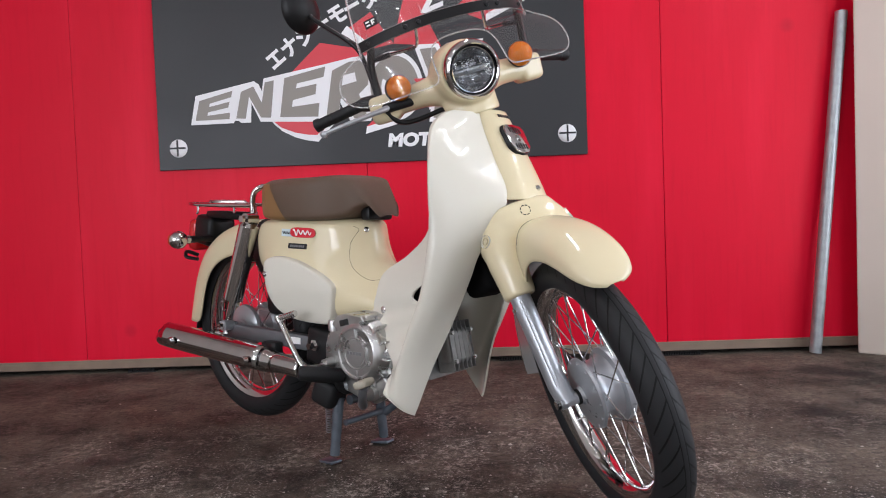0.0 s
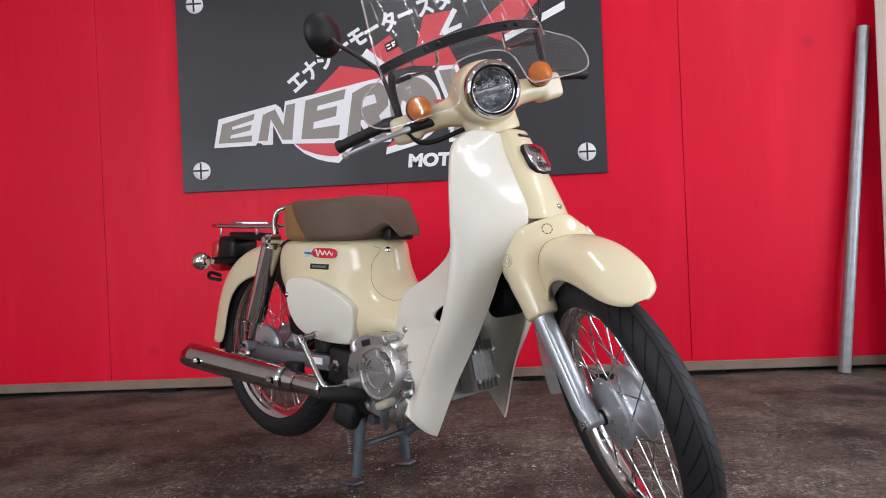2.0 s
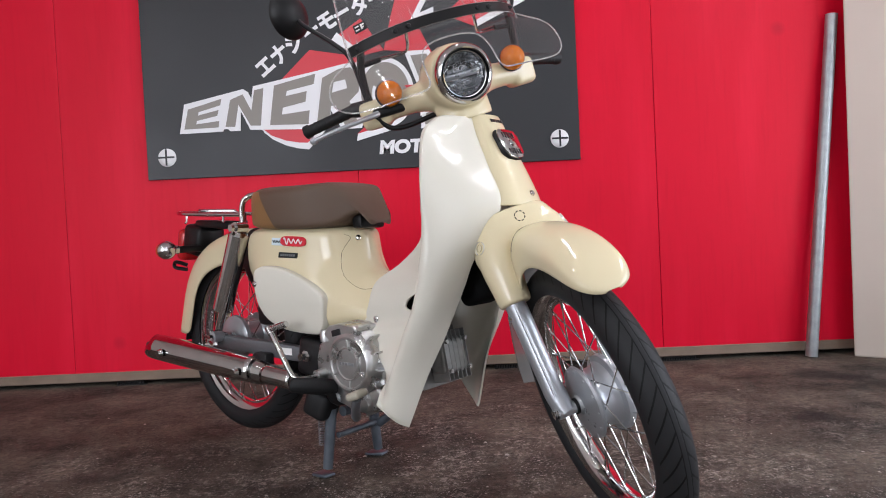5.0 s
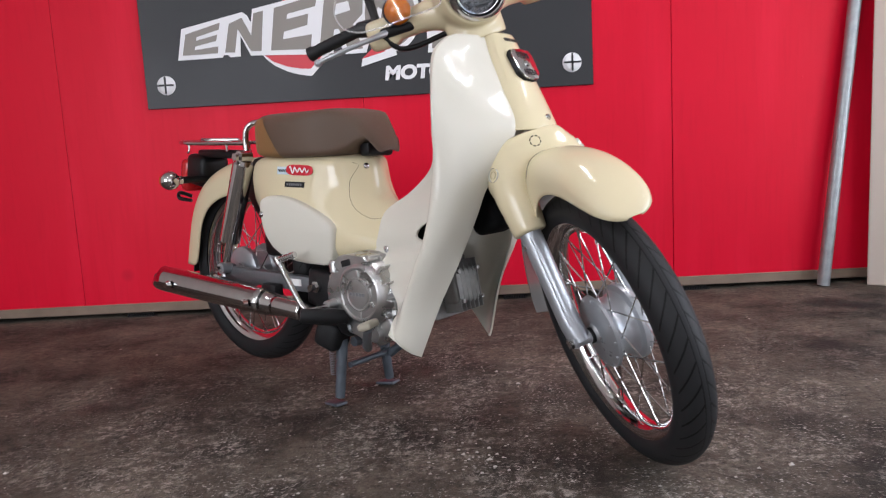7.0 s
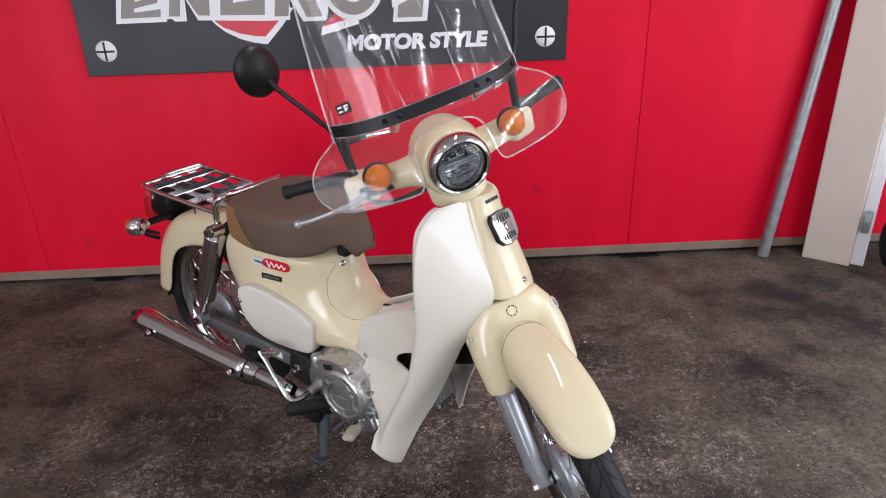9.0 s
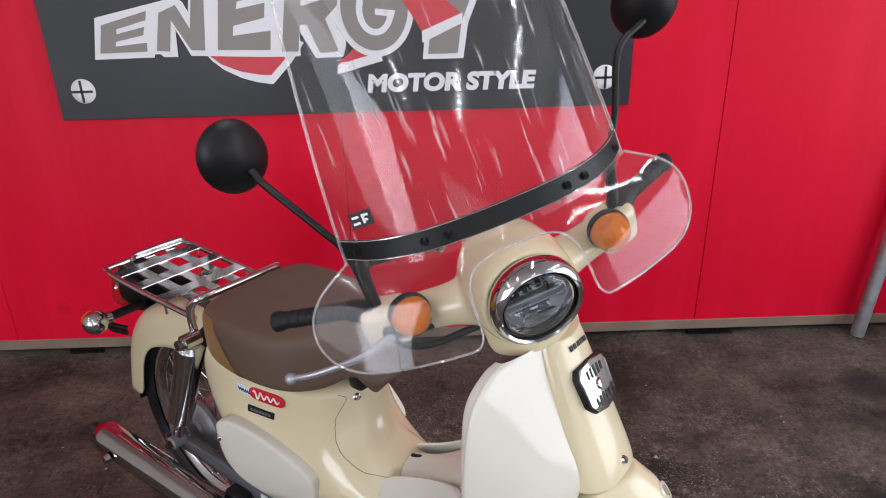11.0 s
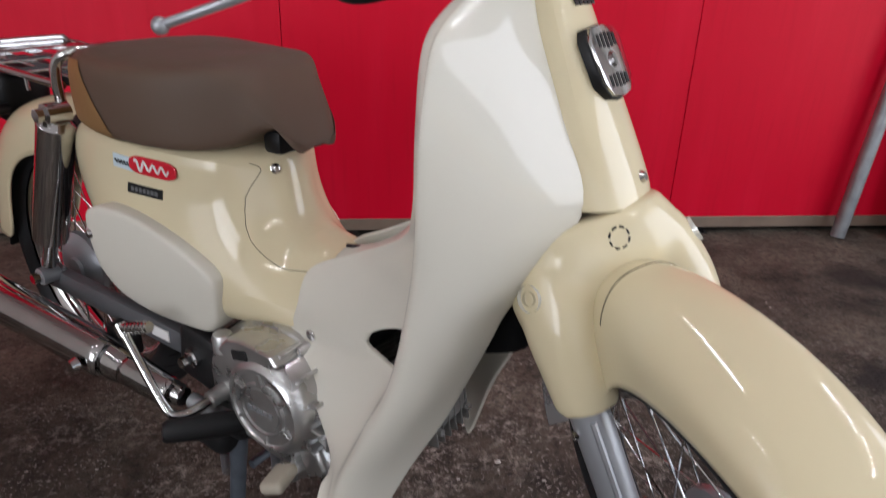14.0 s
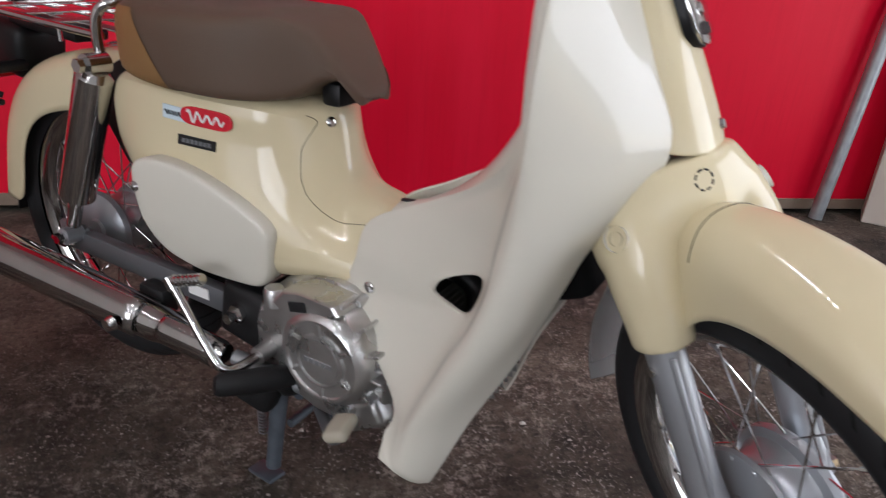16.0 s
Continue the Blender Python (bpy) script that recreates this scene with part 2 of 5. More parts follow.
def floor_mat():
    """Worn oil-dark concrete: brown-grey slab, pale scuffs, damp patches and dust."""
    m = mat("oiled_concrete", (0.06, 0.05, 0.045), 0.7, spec=0.3)
    nt = m.node_tree
    b = nt.nodes["Principled BSDF"]
    tc = nt.nodes.new("ShaderNodeTexCoord")

    def nz(scale, detail, rough=0.6):
        n = nt.nodes.new("ShaderNodeTexNoise")
        n.inputs["Scale"].default_value, n.inputs["Detail"].default_value, n.inputs["Roughness"].default_value = scale, detail, rough
        nt.links.new(tc.outputs["Object"], n.inputs["Vector"])
        return n

    def ramp(src, stops):
        r = nt.nodes.new("ShaderNodeValToRGB")
        r.color_ramp.elements[0].position, r.color_ramp.elements[1].position = stops[0][0], stops[1][0]
        r.color_ramp.elements[0].color, r.color_ramp.elements[1].color = (*stops[0][1], 1), (*stops[1][1], 1)
        nt.links.new(src, r.inputs["Fac"])
        return r

    def mix(fac, a, bb):
        x = nt.nodes.new("ShaderNodeMix")
        x.data_type = "RGBA"
        nt.links.new(fac, x.inputs["Factor"])
        nt.links.new(a, x.inputs["A"])
        if isinstance(bb, tuple):
            x.inputs["B"].default_value = (*bb, 1)
        else:
            nt.links.new(bb, x.inputs["B"])
        return x.outputs["Result"]

    def times(a, bb):
        x = nt.nodes.new("ShaderNodeMath")
        x.operation = "MULTIPLY"
        nt.links.new(a, x.inputs[0])
        nt.links.new(bb, x.inputs[1])
        return x.outputs["Value"]

    K, W = (0, 0, 0), (1, 1, 1)
    base = ramp(nz(2.6, 12, 0.72).outputs["Fac"], [(0.40, (0.021, 0.0170, 0.0118)), (0.64, (0.158, 0.132, 0.099))])
    pits = ramp(nz(55, 8, 0.78).outputs["Fac"], [(0.36, (0.85, 0.85, 0.85)), (0.52, K)])
    c = mix(pits.outputs["Color"], base.outputs["Color"], (0.016, 0.013, 0.012))
    # trodden dust in ragged clumps
    clump = ramp(nz(40, 15, 0.85).outputs["Fac"], [(0.500, K), (0.590, W)])
    where = ramp(nz(4.2, 9, 0.7).outputs["Fac"], [(0.46, (0.05, 0.05, 0.05)), (0.58, W)])
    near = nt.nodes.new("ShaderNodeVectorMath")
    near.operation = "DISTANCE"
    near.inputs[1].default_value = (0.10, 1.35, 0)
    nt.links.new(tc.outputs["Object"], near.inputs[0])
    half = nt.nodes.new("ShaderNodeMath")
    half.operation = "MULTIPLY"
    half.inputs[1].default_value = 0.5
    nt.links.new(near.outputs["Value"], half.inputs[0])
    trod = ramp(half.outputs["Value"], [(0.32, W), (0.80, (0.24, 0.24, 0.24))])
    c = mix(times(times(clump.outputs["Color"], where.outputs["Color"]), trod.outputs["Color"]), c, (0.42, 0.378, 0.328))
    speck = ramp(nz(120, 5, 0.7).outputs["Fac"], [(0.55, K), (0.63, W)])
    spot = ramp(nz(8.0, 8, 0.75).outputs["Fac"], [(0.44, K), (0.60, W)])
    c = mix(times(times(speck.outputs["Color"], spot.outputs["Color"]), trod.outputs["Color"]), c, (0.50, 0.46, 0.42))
    stain = ramp(nz(1.9, 6).outputs["Fac"], [(0.60, K), (0.70, (0.7, 0.7, 0.7))])
    c = mix(stain.outputs["Color"], c, (0.020, 0.017, 0.015))
    # old oil spots
    warp = nt.nodes.new("ShaderNodeVectorMath")
    warp.operation = "MULTIPLY_ADD"
    nt.links.new(nz(9, 5).outputs["Color"], warp.inputs[0])
    warp.inputs[1].default_value = (0.14, 0.14, 0)
    nt.links.new(tc.outputs["Object"], warp.inputs[2])
    for sx, sy, size in ((1.55, 2.78, 0.10), (1.64, 2.72, 0.06), (0.55, 2.95, 0.035), (1.25, 2.25, 0.06), (-1.5, 1.9, 0.05)):
        dist = nt.nodes.new("ShaderNodeVectorMath")
        dist.operation = "DISTANCE"
        nt.links.new(warp.outputs["Vector"], dist.inputs[0])
        dist.inputs[1].default_value = (sx, sy, 0)
        blot = ramp(dist.outputs["Value"], [(size * 0.6, (0.8, 0.8, 0.8)), (size * 1.3, K)])
        c = mix(blot.outputs["Color"], c, (0.014, 0.012, 0.011))
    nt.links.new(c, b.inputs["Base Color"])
    mr = nt.nodes.new("ShaderNodeMapRange")
    mr.inputs["To Min"].default_value, mr.inputs["To Max"].default_value = 0.58, 0.95
    nt.links.new(nz(4.0, 6).outputs["Fac"], mr.inputs["Value"])
    nt.links.new(mr.outputs["Result"], b.inputs["Roughness"])
    bp = nt.nodes.new("ShaderNodeBump")
    bp.inputs["Strength"].default_value, bp.inputs["Distance"].default_value = 1.0, 0.010
    nt.links.new(nz(60, 10, 0.75).outputs["Fac"], bp.inputs["Height"])
    nt.links.new(bp.outputs["Normal"], b.inputs["Normal"])
    return m


def tread_mat():
    """Tyre rubber with slanted sipes by relief and painted groove shade, laid out round the tyre by its UV map."""
    m = mat("tyre_rubber", (0.016, 0.016, 0.017), 0.54, spec=0.2)
    nt = m.node_tree
    b = nt.nodes["Principled BSDF"]
    uv = nt.nodes.new("ShaderNodeUVMap")
    uv.uv_map = "UVMap"
    sep = nt.nodes.new("ShaderNodeSeparateXYZ")
    nt.links.new(uv.outputs["UV"], sep.inputs["Vector"])

    def mth(op, a, bb=None):
        x = nt.nodes.new("ShaderNodeMath")
        x.operation = op
        for k, v in enumerate((a, bb)):
            if v is None:
                continue
            if isinstance(v, (int, float)):
                x.inputs[k].default_value = v
            else:
                nt.links.new(v, x.inputs[k])
        return x.outputs["Value"]

    off = mth("ABSOLUTE", mth("SUBTRACT", sep.outputs["Y"], 0.5))
    ang = mth("ADD", mth("MULTIPLY", sep.outputs["X"], 44.0), mth("MULTIPLY", off, 6.0))
    line = mth("LESS_THAN", mth("FRACT", ang), 0.15)
    band = mth("MULTIPLY", mth("GREATER_THAN", off, 0.035), mth("LESS_THAN", off, 0.27))
    ring = mth("LESS_THAN", mth("ABSOLUTE", mth("SUBTRACT", off, 0.03)), 0.006)
    cut = mth("MAXIMUM", mth("MULTIPLY", line, band), ring)
    bp = nt.nodes.new("ShaderNodeBump")
    bp.invert = True
    bp.inputs["Strength"].default_value, bp.inputs["Distance"].default_value = 1.0, 0.004
    nt.links.new(cut, bp.inputs["Height"])
    # shade inside the cuts, put into the rubber colour
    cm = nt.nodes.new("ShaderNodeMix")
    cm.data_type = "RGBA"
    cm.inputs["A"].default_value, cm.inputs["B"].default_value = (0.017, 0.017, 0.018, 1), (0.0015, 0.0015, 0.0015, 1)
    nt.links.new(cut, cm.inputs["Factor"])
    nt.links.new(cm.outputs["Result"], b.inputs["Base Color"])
    nt.links.new(bp.outputs["Normal"], b.inputs["Normal"])
    return m


REDWALL, FLOORM, TREAD = red_wall_mat(), floor_mat(), tread_mat()


# ---- mesh helpers ----
def finish(bm, name, material, parent=None, label="", smooth=40, basis=None):
    bmesh.ops.recalc_face_normals(bm, faces=bm.faces[:])
    me = bpy.data.meshes.new(name)
    bm.to_mesh(me)
    bm.free()
    me.materials.append(material)
    if smooth:
        me.polygons.foreach_set("use_smooth", [True] * len(me.polygons))
        me.set_sharp_from_angle(angle=radians(smooth))
    ob = new(name, me)
    if parent is not None:
        ob.parent = parent
    if basis is not None:
        ob.matrix_basis = basis
    if label:
        tagged(ob, label=label)
    return ob


def part(name, bm, material, parent, label="", smooth=40, basis=None):
    return finish(bm, name, material, parent, label, smooth, basis)


def grid_faces(bm, rows, close_u=False, close_v=False):
    """Quads over rows of points; close_u joins the ends of a row, close_v the last row to the first."""
    vs = [[bm.verts.new(p) for p in row] for row in rows]
    nr, nc = len(vs), len(vs[0])
    for i in range(nr if close_v else nr - 1):
        for j in range(nc if close_u else nc - 1):
            a, b, c, d = vs[i][j], vs[i][(j + 1) % nc], vs[(i + 1) % nr][(j + 1) % nc], vs[(i + 1) % nr][j]
            bm.faces.new((a, b, c, d))
    return vs


def spline(pts, n):
    """n points for each span of a Catmull-Rom curve through pts."""
    pts = [Vector(p) for p in pts]
    ext = [2 * pts[0] - pts[1]] + pts + [2 * pts[-1] - pts[-2]]
    out = []
    for i in range(1, len(ext) - 2):
        p0, p1, p2, p3 = ext[i - 1 : i + 3]
        for k in range(n):
            t = k / n
            out.append(0.5 * ((2 * p1) + (p2 - p0) * t + (2 * p0 - 5 * p1 + 4 * p2 - p3) * t * t + (3 * p1 - p0 - 3 * p2 + p3) * t**3))
    return out + [pts[-1]]


def add_tube(bm, pts, r, seg=12, smooth=5, cap=True, flat=1.0):
    """A tube along pts; r a number or one radius for each of pts; flat squeezes it across."""
    radii = r if isinstance(r, (list, tuple)) else [r] * len(pts)
    if smooth > 1 and len(pts) > 2:
        path = spline(pts, smooth)
        rad = [v.x for v in spline([(q, 0, 0) for q in radii], smooth)]
    else:
        path, rad = [Vector(p) for p in pts], list(radii)
    rows, up = [], None
    for i, p in enumerate(path):
        d = (path[min(i + 1, len(path) - 1)] - path[max(i - 1, 0)]).normalized()
        if up is None:
            up = Vector((0, 0, 1)) if abs(d.z) < 0.9 else Vector((0, 1, 0))
        side = d.cross(up).normalized()
        up = side.cross(d).normalized()
        rows.append([p + rad[i] * (math.cos(a) * side * flat + math.sin(a) * up) for a in (2 * math.pi * k / seg for k in range(seg))])
    vs = grid_faces(bm, rows, close_u=True)
    if cap:
        bm.faces.new(vs[0]), bm.faces.new(vs[-1][::-1])
    return bm


def tube(pts, r, seg=12, smooth=5, flat=1.0):
    return add_tube(bmesh.new(), pts, r, seg, smooth, True, flat)


def add_lathe(bm, profile, seg=48, m=None, close=False):
    """Turns (radius, height) pairs about the local y axis, then places the result by m."""
    m = m or Matrix()
    rows = [[m @ Vector((r * math.cos(a), h, r * math.sin(a))) for r, h in profile] for a in (2 * math.pi * k / seg for k in range(seg))]
    grid_faces(bm, rows, close_u=close, close_v=True)
    bmesh.ops.remove_doubles(bm, verts=bm.verts[:], dist=1e-5)
    return bm


def lathe(profile, seg=48, m=None, close=False):
    return add_lathe(bmesh.new(), profile, seg, m, close)


def add_box(bm, size, m=None, bevel=0.0, seg=2):
    tmp = bmesh.new()
    bmesh.ops.create_cube(tmp, size=1)
    bmesh.ops.scale(tmp, vec=size, verts=tmp.verts[:])
    if bevel > 0:
        bmesh.ops.bevel(tmp, geom=tmp.edges[:], offset=bevel, segments=seg, profile=0.5, affect="EDGES")
    if m is not None:
        bmesh.ops.transform(tmp, matrix=m, verts=tmp.verts[:])
    me = bpy.data.meshes.new("tmp")
    tmp.to_mesh(me)
    tmp.free()
    bm.from_mesh(me)
    bpy.data.meshes.remove(me)
    return bm


def box(size, m=None, bevel=0.0, seg=2):
    return add_box(bmesh.new(), size, m, bevel, seg)


def plate(outline, thick, m=None, bevel=0.0):
    """A flat plate: an outline in x and z, thick along y, its back at y = 0 and its face towards -y."""
    bm = bmesh.new()
    f = bm.faces.new([bm.verts.new((x, 0, z)) for x, z in outline])
    ext = bmesh.ops.extrude_face_region(bm, geom=[f])
    bmesh.ops.translate(bm, vec=(0, -thick, 0), verts=[v for v in ext["geom"] if isinstance(v, bmesh.types.BMVert)])
    if bevel > 0:
        es = [e for e in bm.edges if all(abs(v.co.y + thick) < 1e-6 for v in e.verts)]
        bmesh.ops.bevel(bm, geom=es, offset=bevel, segments=2, profile=0.5, affect="EDGES")
    if m is not None:
        bmesh.ops.transform(bm, matrix=m, verts=bm.verts[:])
    return bm


def sub(ob, levels=2):
    md = ob.modifiers.new("subsurf", "SUBSURF")
    md.levels = md.render_levels = levels
    return ob


def thick(ob, t, offset=-1):
    md = ob.modifiers.new("solidify", "SOLIDIFY")
    md.thickness, md.offset = t, offset
    return ob


def fuse(ob, size=0.004, rounds=6):
    """Joins overlapping shells of a part into one skin with soft joints."""
    md = ob.modifiers.new("remesh", "REMESH")
    md.mode, md.voxel_size, md.use_smooth_shade = "VOXEL", size, True
    sm = ob.modifiers.new("smooth", "SMOOTH")
    sm.factor, sm.iterations = 0.6, rounds
    return ob


def flip_y(bm):
    bmesh.ops.scale(bm, vec=(1, -1, 1), verts=bm.verts[:])
    return bm


def join_bm(bm, other):
    me = bpy.data.meshes.new("tmp")
    other.to_mesh(me)
    other.free()
    bm.from_mesh(me)
    bpy.data.meshes.remove(me)
    return bm


def text_mesh(text, size, m, material, name, parent, label="", extrude=0.001, shear=0.0, bold=0.0):
    cu = bpy.data.curves.new("text", "FONT")
    cu.body, cu.size, cu.extrude, cu.shear, cu.offset, cu.resolution_u = text, size, extrude, shear, bold, 4
    tmp = new("text_tmp", cu)
    me = bpy.data.meshes.new_from_object(tmp.evaluated_get(bpy.context.evaluated_depsgraph_get()))
    bpy.data.objects.remove(tmp)
    me.transform(m)
    me.materials.clear()
    me.materials.append(material)
    ob = new(name, me)
    ob.parent = parent
    if label:
        tagged(ob, label=label)
    return ob


# ---- setting ----
WALL_Y = 3.10
X0, X1, Y0, CEIL = -3.6, 4.2, -3.2, 2.75
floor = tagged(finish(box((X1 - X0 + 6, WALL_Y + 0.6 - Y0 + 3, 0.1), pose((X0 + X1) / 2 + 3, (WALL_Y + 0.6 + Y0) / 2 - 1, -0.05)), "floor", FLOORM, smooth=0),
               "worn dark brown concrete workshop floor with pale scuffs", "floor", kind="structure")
ceiling = tagged(finish(box((X1 - X0, WALL_Y - Y0 + 0.2, 0.1), pose((X0 + X1) / 2, (WALL_Y + Y0) / 2, CEIL + 0.05)), "ceiling", CEILM, smooth=0),
                 "plain pale ceiling boards over the workshop", "ceiling", kind="structure")
tagged(finish(box((0.1, WALL_Y - Y0 + 0.2, CEIL), pose(X0 - 0.05, (WALL_Y + Y0) / 2, CEIL / 2)), "wall_west", GREYWALL, smooth=0),
       "plain painted side wall of the workshop", "wall", kind="structure")
tagged(finish(box((X1 - X0, 0.1, CEIL), pose((X0 + X1) / 2, Y0 - 0.05, CEIL / 2)), "wall_south", GREYWALL, smooth=0),
       "plain painted wall behind the camera", "wall", kind="structure")
tagged(finish(box((X1 - X0, 0.1, CEIL), pose((X0 + X1) / 2, WALL_Y + 0.16, CEIL / 2)), "wall_north", GREYWALL, smooth=0),
       "plain wall that the red boards are fixed to", "wall", kind="structure")



def stick(ob, x, y, z):
    """The place on a part's skin nearest to a point, and a pose there whose -y looks out of it."""
    bpy.context.view_layer.update()
    ev = ob.evaluated_get(bpy.context.evaluated_depsgraph_get())
    hit, at, n, _ = ev.closest_point_on_mesh((x, y, z))
    if n.dot(Vector((x, y, z)) - at) < 0 and (Vector((x, y, z)) - at).length > 0.004:
        n = -n
    return Matrix.Translation(at) @ (-n).to_track_quat("Y", "Z").to_matrix().to_4x4()


VENTS = [(-1.41, -1.28), (0.27, 0.37), (0.995, 1.17)]
# red plywood boards with narrow joints, on a bare batten
red_wall = tagged(new("wall_red"), "glossy red painted plywood boarding on a bare batten", "wall", kind="structure")
JOINTS = [-3.6, -1.6, -0.29, 1.02, 2.33]
for a, b in zip(JOINTS[:-1], JOINTS[1:]):
    part("board", box((b - a - 0.002, 0.024, CEIL - 0.055), pose((a + b) / 2, WALL_Y + 0.012, 0.055 + (CEIL - 0.055) / 2), 0.0015, 1), REDWALL, red_wall, smooth=0)
part("batten", box((X1 - X0 - 1.9, 0.035, 0.042), pose((X0 + 2.33) / 2, WALL_Y + 0.014, 0.038), 0.003, 1), WOOD, red_wall, "bare wooden batten under the boards", smooth=0)
for x0, x1 in VENTS:
    comb = bmesh.new()
    add_box(comb, (x1 - x0, 0.02, 0.004), pose((x0 + x1) / 2, WALL_Y - 0.006, 0.002))
    for k in range(int((x1 - x0) / 0.011)):
        add_box(comb, (0.005, 0.018, 0.014), pose(x0 + 0.005 + 0.011 * k, WALL_Y - 0.006, 0.009))
    part("vent_strip", comb, BLACK, red_wall, "short black comb strip under the batten", smooth=0)
rnd = random.Random(3)
for k in range(26):
    x, z = rnd.uniform(-2.2, 1.7), rnd.uniform(0.1, 1.9)
    part("nail_head", lathe([(0, -0.0015), (0.003, -0.001), (0.0042, 0.0)], 8, pose(x, WALL_Y + 0.0005, z)), REDWALL, red_wall, smooth=30)


# ---- sign ----
def sign_board():
    s = tagged(new("shop_sign"), "black shop sign panel with grey and white lettering", "sign")
    s.matrix_world = pose(0, WALL_Y, 0)
    w0, w1, z0, z1 = -1.217, 0.688, 0.903, 1.845
    part("panel", box((w1 - w0, 0.012, z1 - z0), pose((w0 + w1) / 2, -0.007, (z0 + z1) / 2), 0.0015, 1), SIGNBLK, s, "black satin sign panel", smooth=0)
    face = -0.0135

    def flat(name, outline, material, lift, label=""):
        return part(name, plate(outline, 0.0012, pose(0, face - lift, 0)), material, s, label, smooth=0)

    for x in (-1.127, 0.6):
        for z in (0.998, 1.75):
            bolt = part("bolt_cap", lathe([(0, -0.012), (0.02, -0.0115), (0.034, -0.008), (0.040, -0.002), (0.040, 0)], 32, pose(x, face, z)), SIGNWHITE, s, "round pale bolt cap with a cross slot")
            for a in (0, 90):
                part("slot", box((0.072, 0.0015, 0.008), pose(x, face - 0.0125, z, 0, a, 0)), SIGNBLK, bolt, smooth=0)
    # red shape with a white rim behind the wordmark
    flat("emblem_rim", [(-.712, 1.115), (-.690, 1.085), (-.655, 1.055), (-.60, 1.027), (-.55, 1.012), (-.500, 1.004), (-.430, 1.075), (-.385, 1.135), (-.50, 1.16)], SIGNWHITE, 0.0)
    flat("emblem_red", [(-.700, 1.105), (-.66, 1.072), (-.60, 1.048), (-.54, 1.036), (-.503, 1.034), (-.44, 1.095), (-.42, 1.13), (-.60, 1.15)], SIGNRED, 0.0016)
    flat("emblem_red", [(-.620, 1.300), (-.475, 1.437), (-.278, 1.400), (-.20, 1.30), (-.44, 1.27)], SIGNRED, 0.0016)
    flat("emblem_red", [(-.372, 1.478), (-.246, 1.562), (-.150, 1.420), (-.25, 1.400)], SIGNRED, 0.0016)
    flat("emblem_rim", [(-.378, 1.474), (-.352, 1.506), (-.268, 1.434), (-.275, 1.404)], SIGNWHITE, 0.0026)
    flat("emblem_red", [(-.150, 1.42), (-.115, 1.559), (-.091, 1.638), (.048, 1.657), (-.012, 1.548), (.06, 1.40)], SIGNRED, 0.0016)
    flat("emblem_rim", [(-.026, 1.549), (.038, 1.663), (.058, 1.652), (-.002, 1.545)], SIGNWHITE, 0.0026)
    flat("emblem_rim", [(-.004, 1.545), (.000, 1.568), (.075, 1.596), (.075, 1.575)], SIGNWHITE, 0.0028)
    flat("emblem_red", [(.120, 1.560), (.274, 1.690), (.36, 1.760), (.52, 1.760), (.40, 1.66), (.26, 1.50)], SIGNRED, 0.0016)
    flat("emblem_rim", [(.26, 1.500), (.53, 1.630), (.53, 1.665), (.26, 1.53)], SIGNWHITE, 0.0026)
    flat("emblem_red", [(-.285, 1.060), (-.225, 1.112), (-.140, 1.088), (-.20, 1.055)], SIGNRED, 0.0016)
    flat("emblem_rim", [(-.287, 1.030), (-.280, 1.062), (-.140, 1.098), (-.134, 1.070)], SIGNWHITE, 0.0026)
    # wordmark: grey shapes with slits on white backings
    flat("wordmark_backing", [(-1.064, 1.098), (-.872, 1.100), (-.868, 1.110), (-.850, 1.110), (-.840, 1.100), (-.795, 1.100), (-.790, 1.185), (-.752, 1.102), (-.500, 1.092), (-.400, 1.092), (-.395, 1.170), (-.350, 1.085), (-.262, 1.086), (-.250, 1.12), (-.25, 1.39), (-.275, 1.372), (-.331, 1.368), (-.438, 1.346), (-.731, 1.291), (-.741, 1.236), (-.754, 1.266), (-.775, 1.281), (-1.038, 1.226)], SIGNWHITE, 0.0036)
    glyphs = (
        [(-1.042, 1.117), (-1.022, 1.203), (-.872, 1.243), (-.879, 1.215), (-.976, 1.190), (-.979, 1.175), (-.887, 1.195), (-.894, 1.170), (-.985, 1.152), (-.989, 1.137), (-.887, 1.147), (-.891, 1.119)],
        [(-.860, 1.120), (-.834, 1.236), (-.778, 1.258), (-.743, 1.185), (-.726, 1.273), (-.685, 1.281), (-.705, 1.118), (-.749, 1.120), (-.799, 1.214), (-.818, 1.118)],
        [(-.664, 1.118), (-.638, 1.289), (-.454, 1.332), (-.464, 1.287), (-.583, 1.263), (-.589, 1.241), (-.496, 1.258), (-.503, 1.213), (-.604, 1.191), (-.610, 1.161), (-.487, 1.174), (-.495, 1.114)],
        [(-.459, 1.107), (-.425, 1.312), (-.350, 1.348), (-.300, 1.352), (-.262, 1.315), (-.268, 1.245), (-.310, 1.205), (-.275, 1.104), (-.335, 1.100), (-.372, 1.190), (-.392, 1.188), (-.405, 1.107)],
        [(.015, 1.088), (.112, 1.088), (.125, 1.185), (.215, 1.405), (.140, 1.400), (.085, 1.265), (.035, 1.395), (-.035, 1.390), (.030, 1.200)],
    )
    flat("wordmark_backing", [(-.003, 1.072), (.130, 1.072), (.146, 1.180), (.245, 1.425), (.125, 1.420), (.086, 1.320), (.048, 1.412), (-.062, 1.410), (.012, 1.195)], SIGNWHITE, 0.0036)
    for outline in glyphs:
        flat("wordmark_shape", outline, SIGNGREY, 0.0052)
    flat("wordmark_slit", [(-.385, 1.245), (-.375, 1.290), (-.325, 1.300), (-.318, 1.262)], SIGNWHITE, 0.0068)
    # round shape with a curled slit
    ring = [(2 * math.pi * k / 36) for k in range(36)]
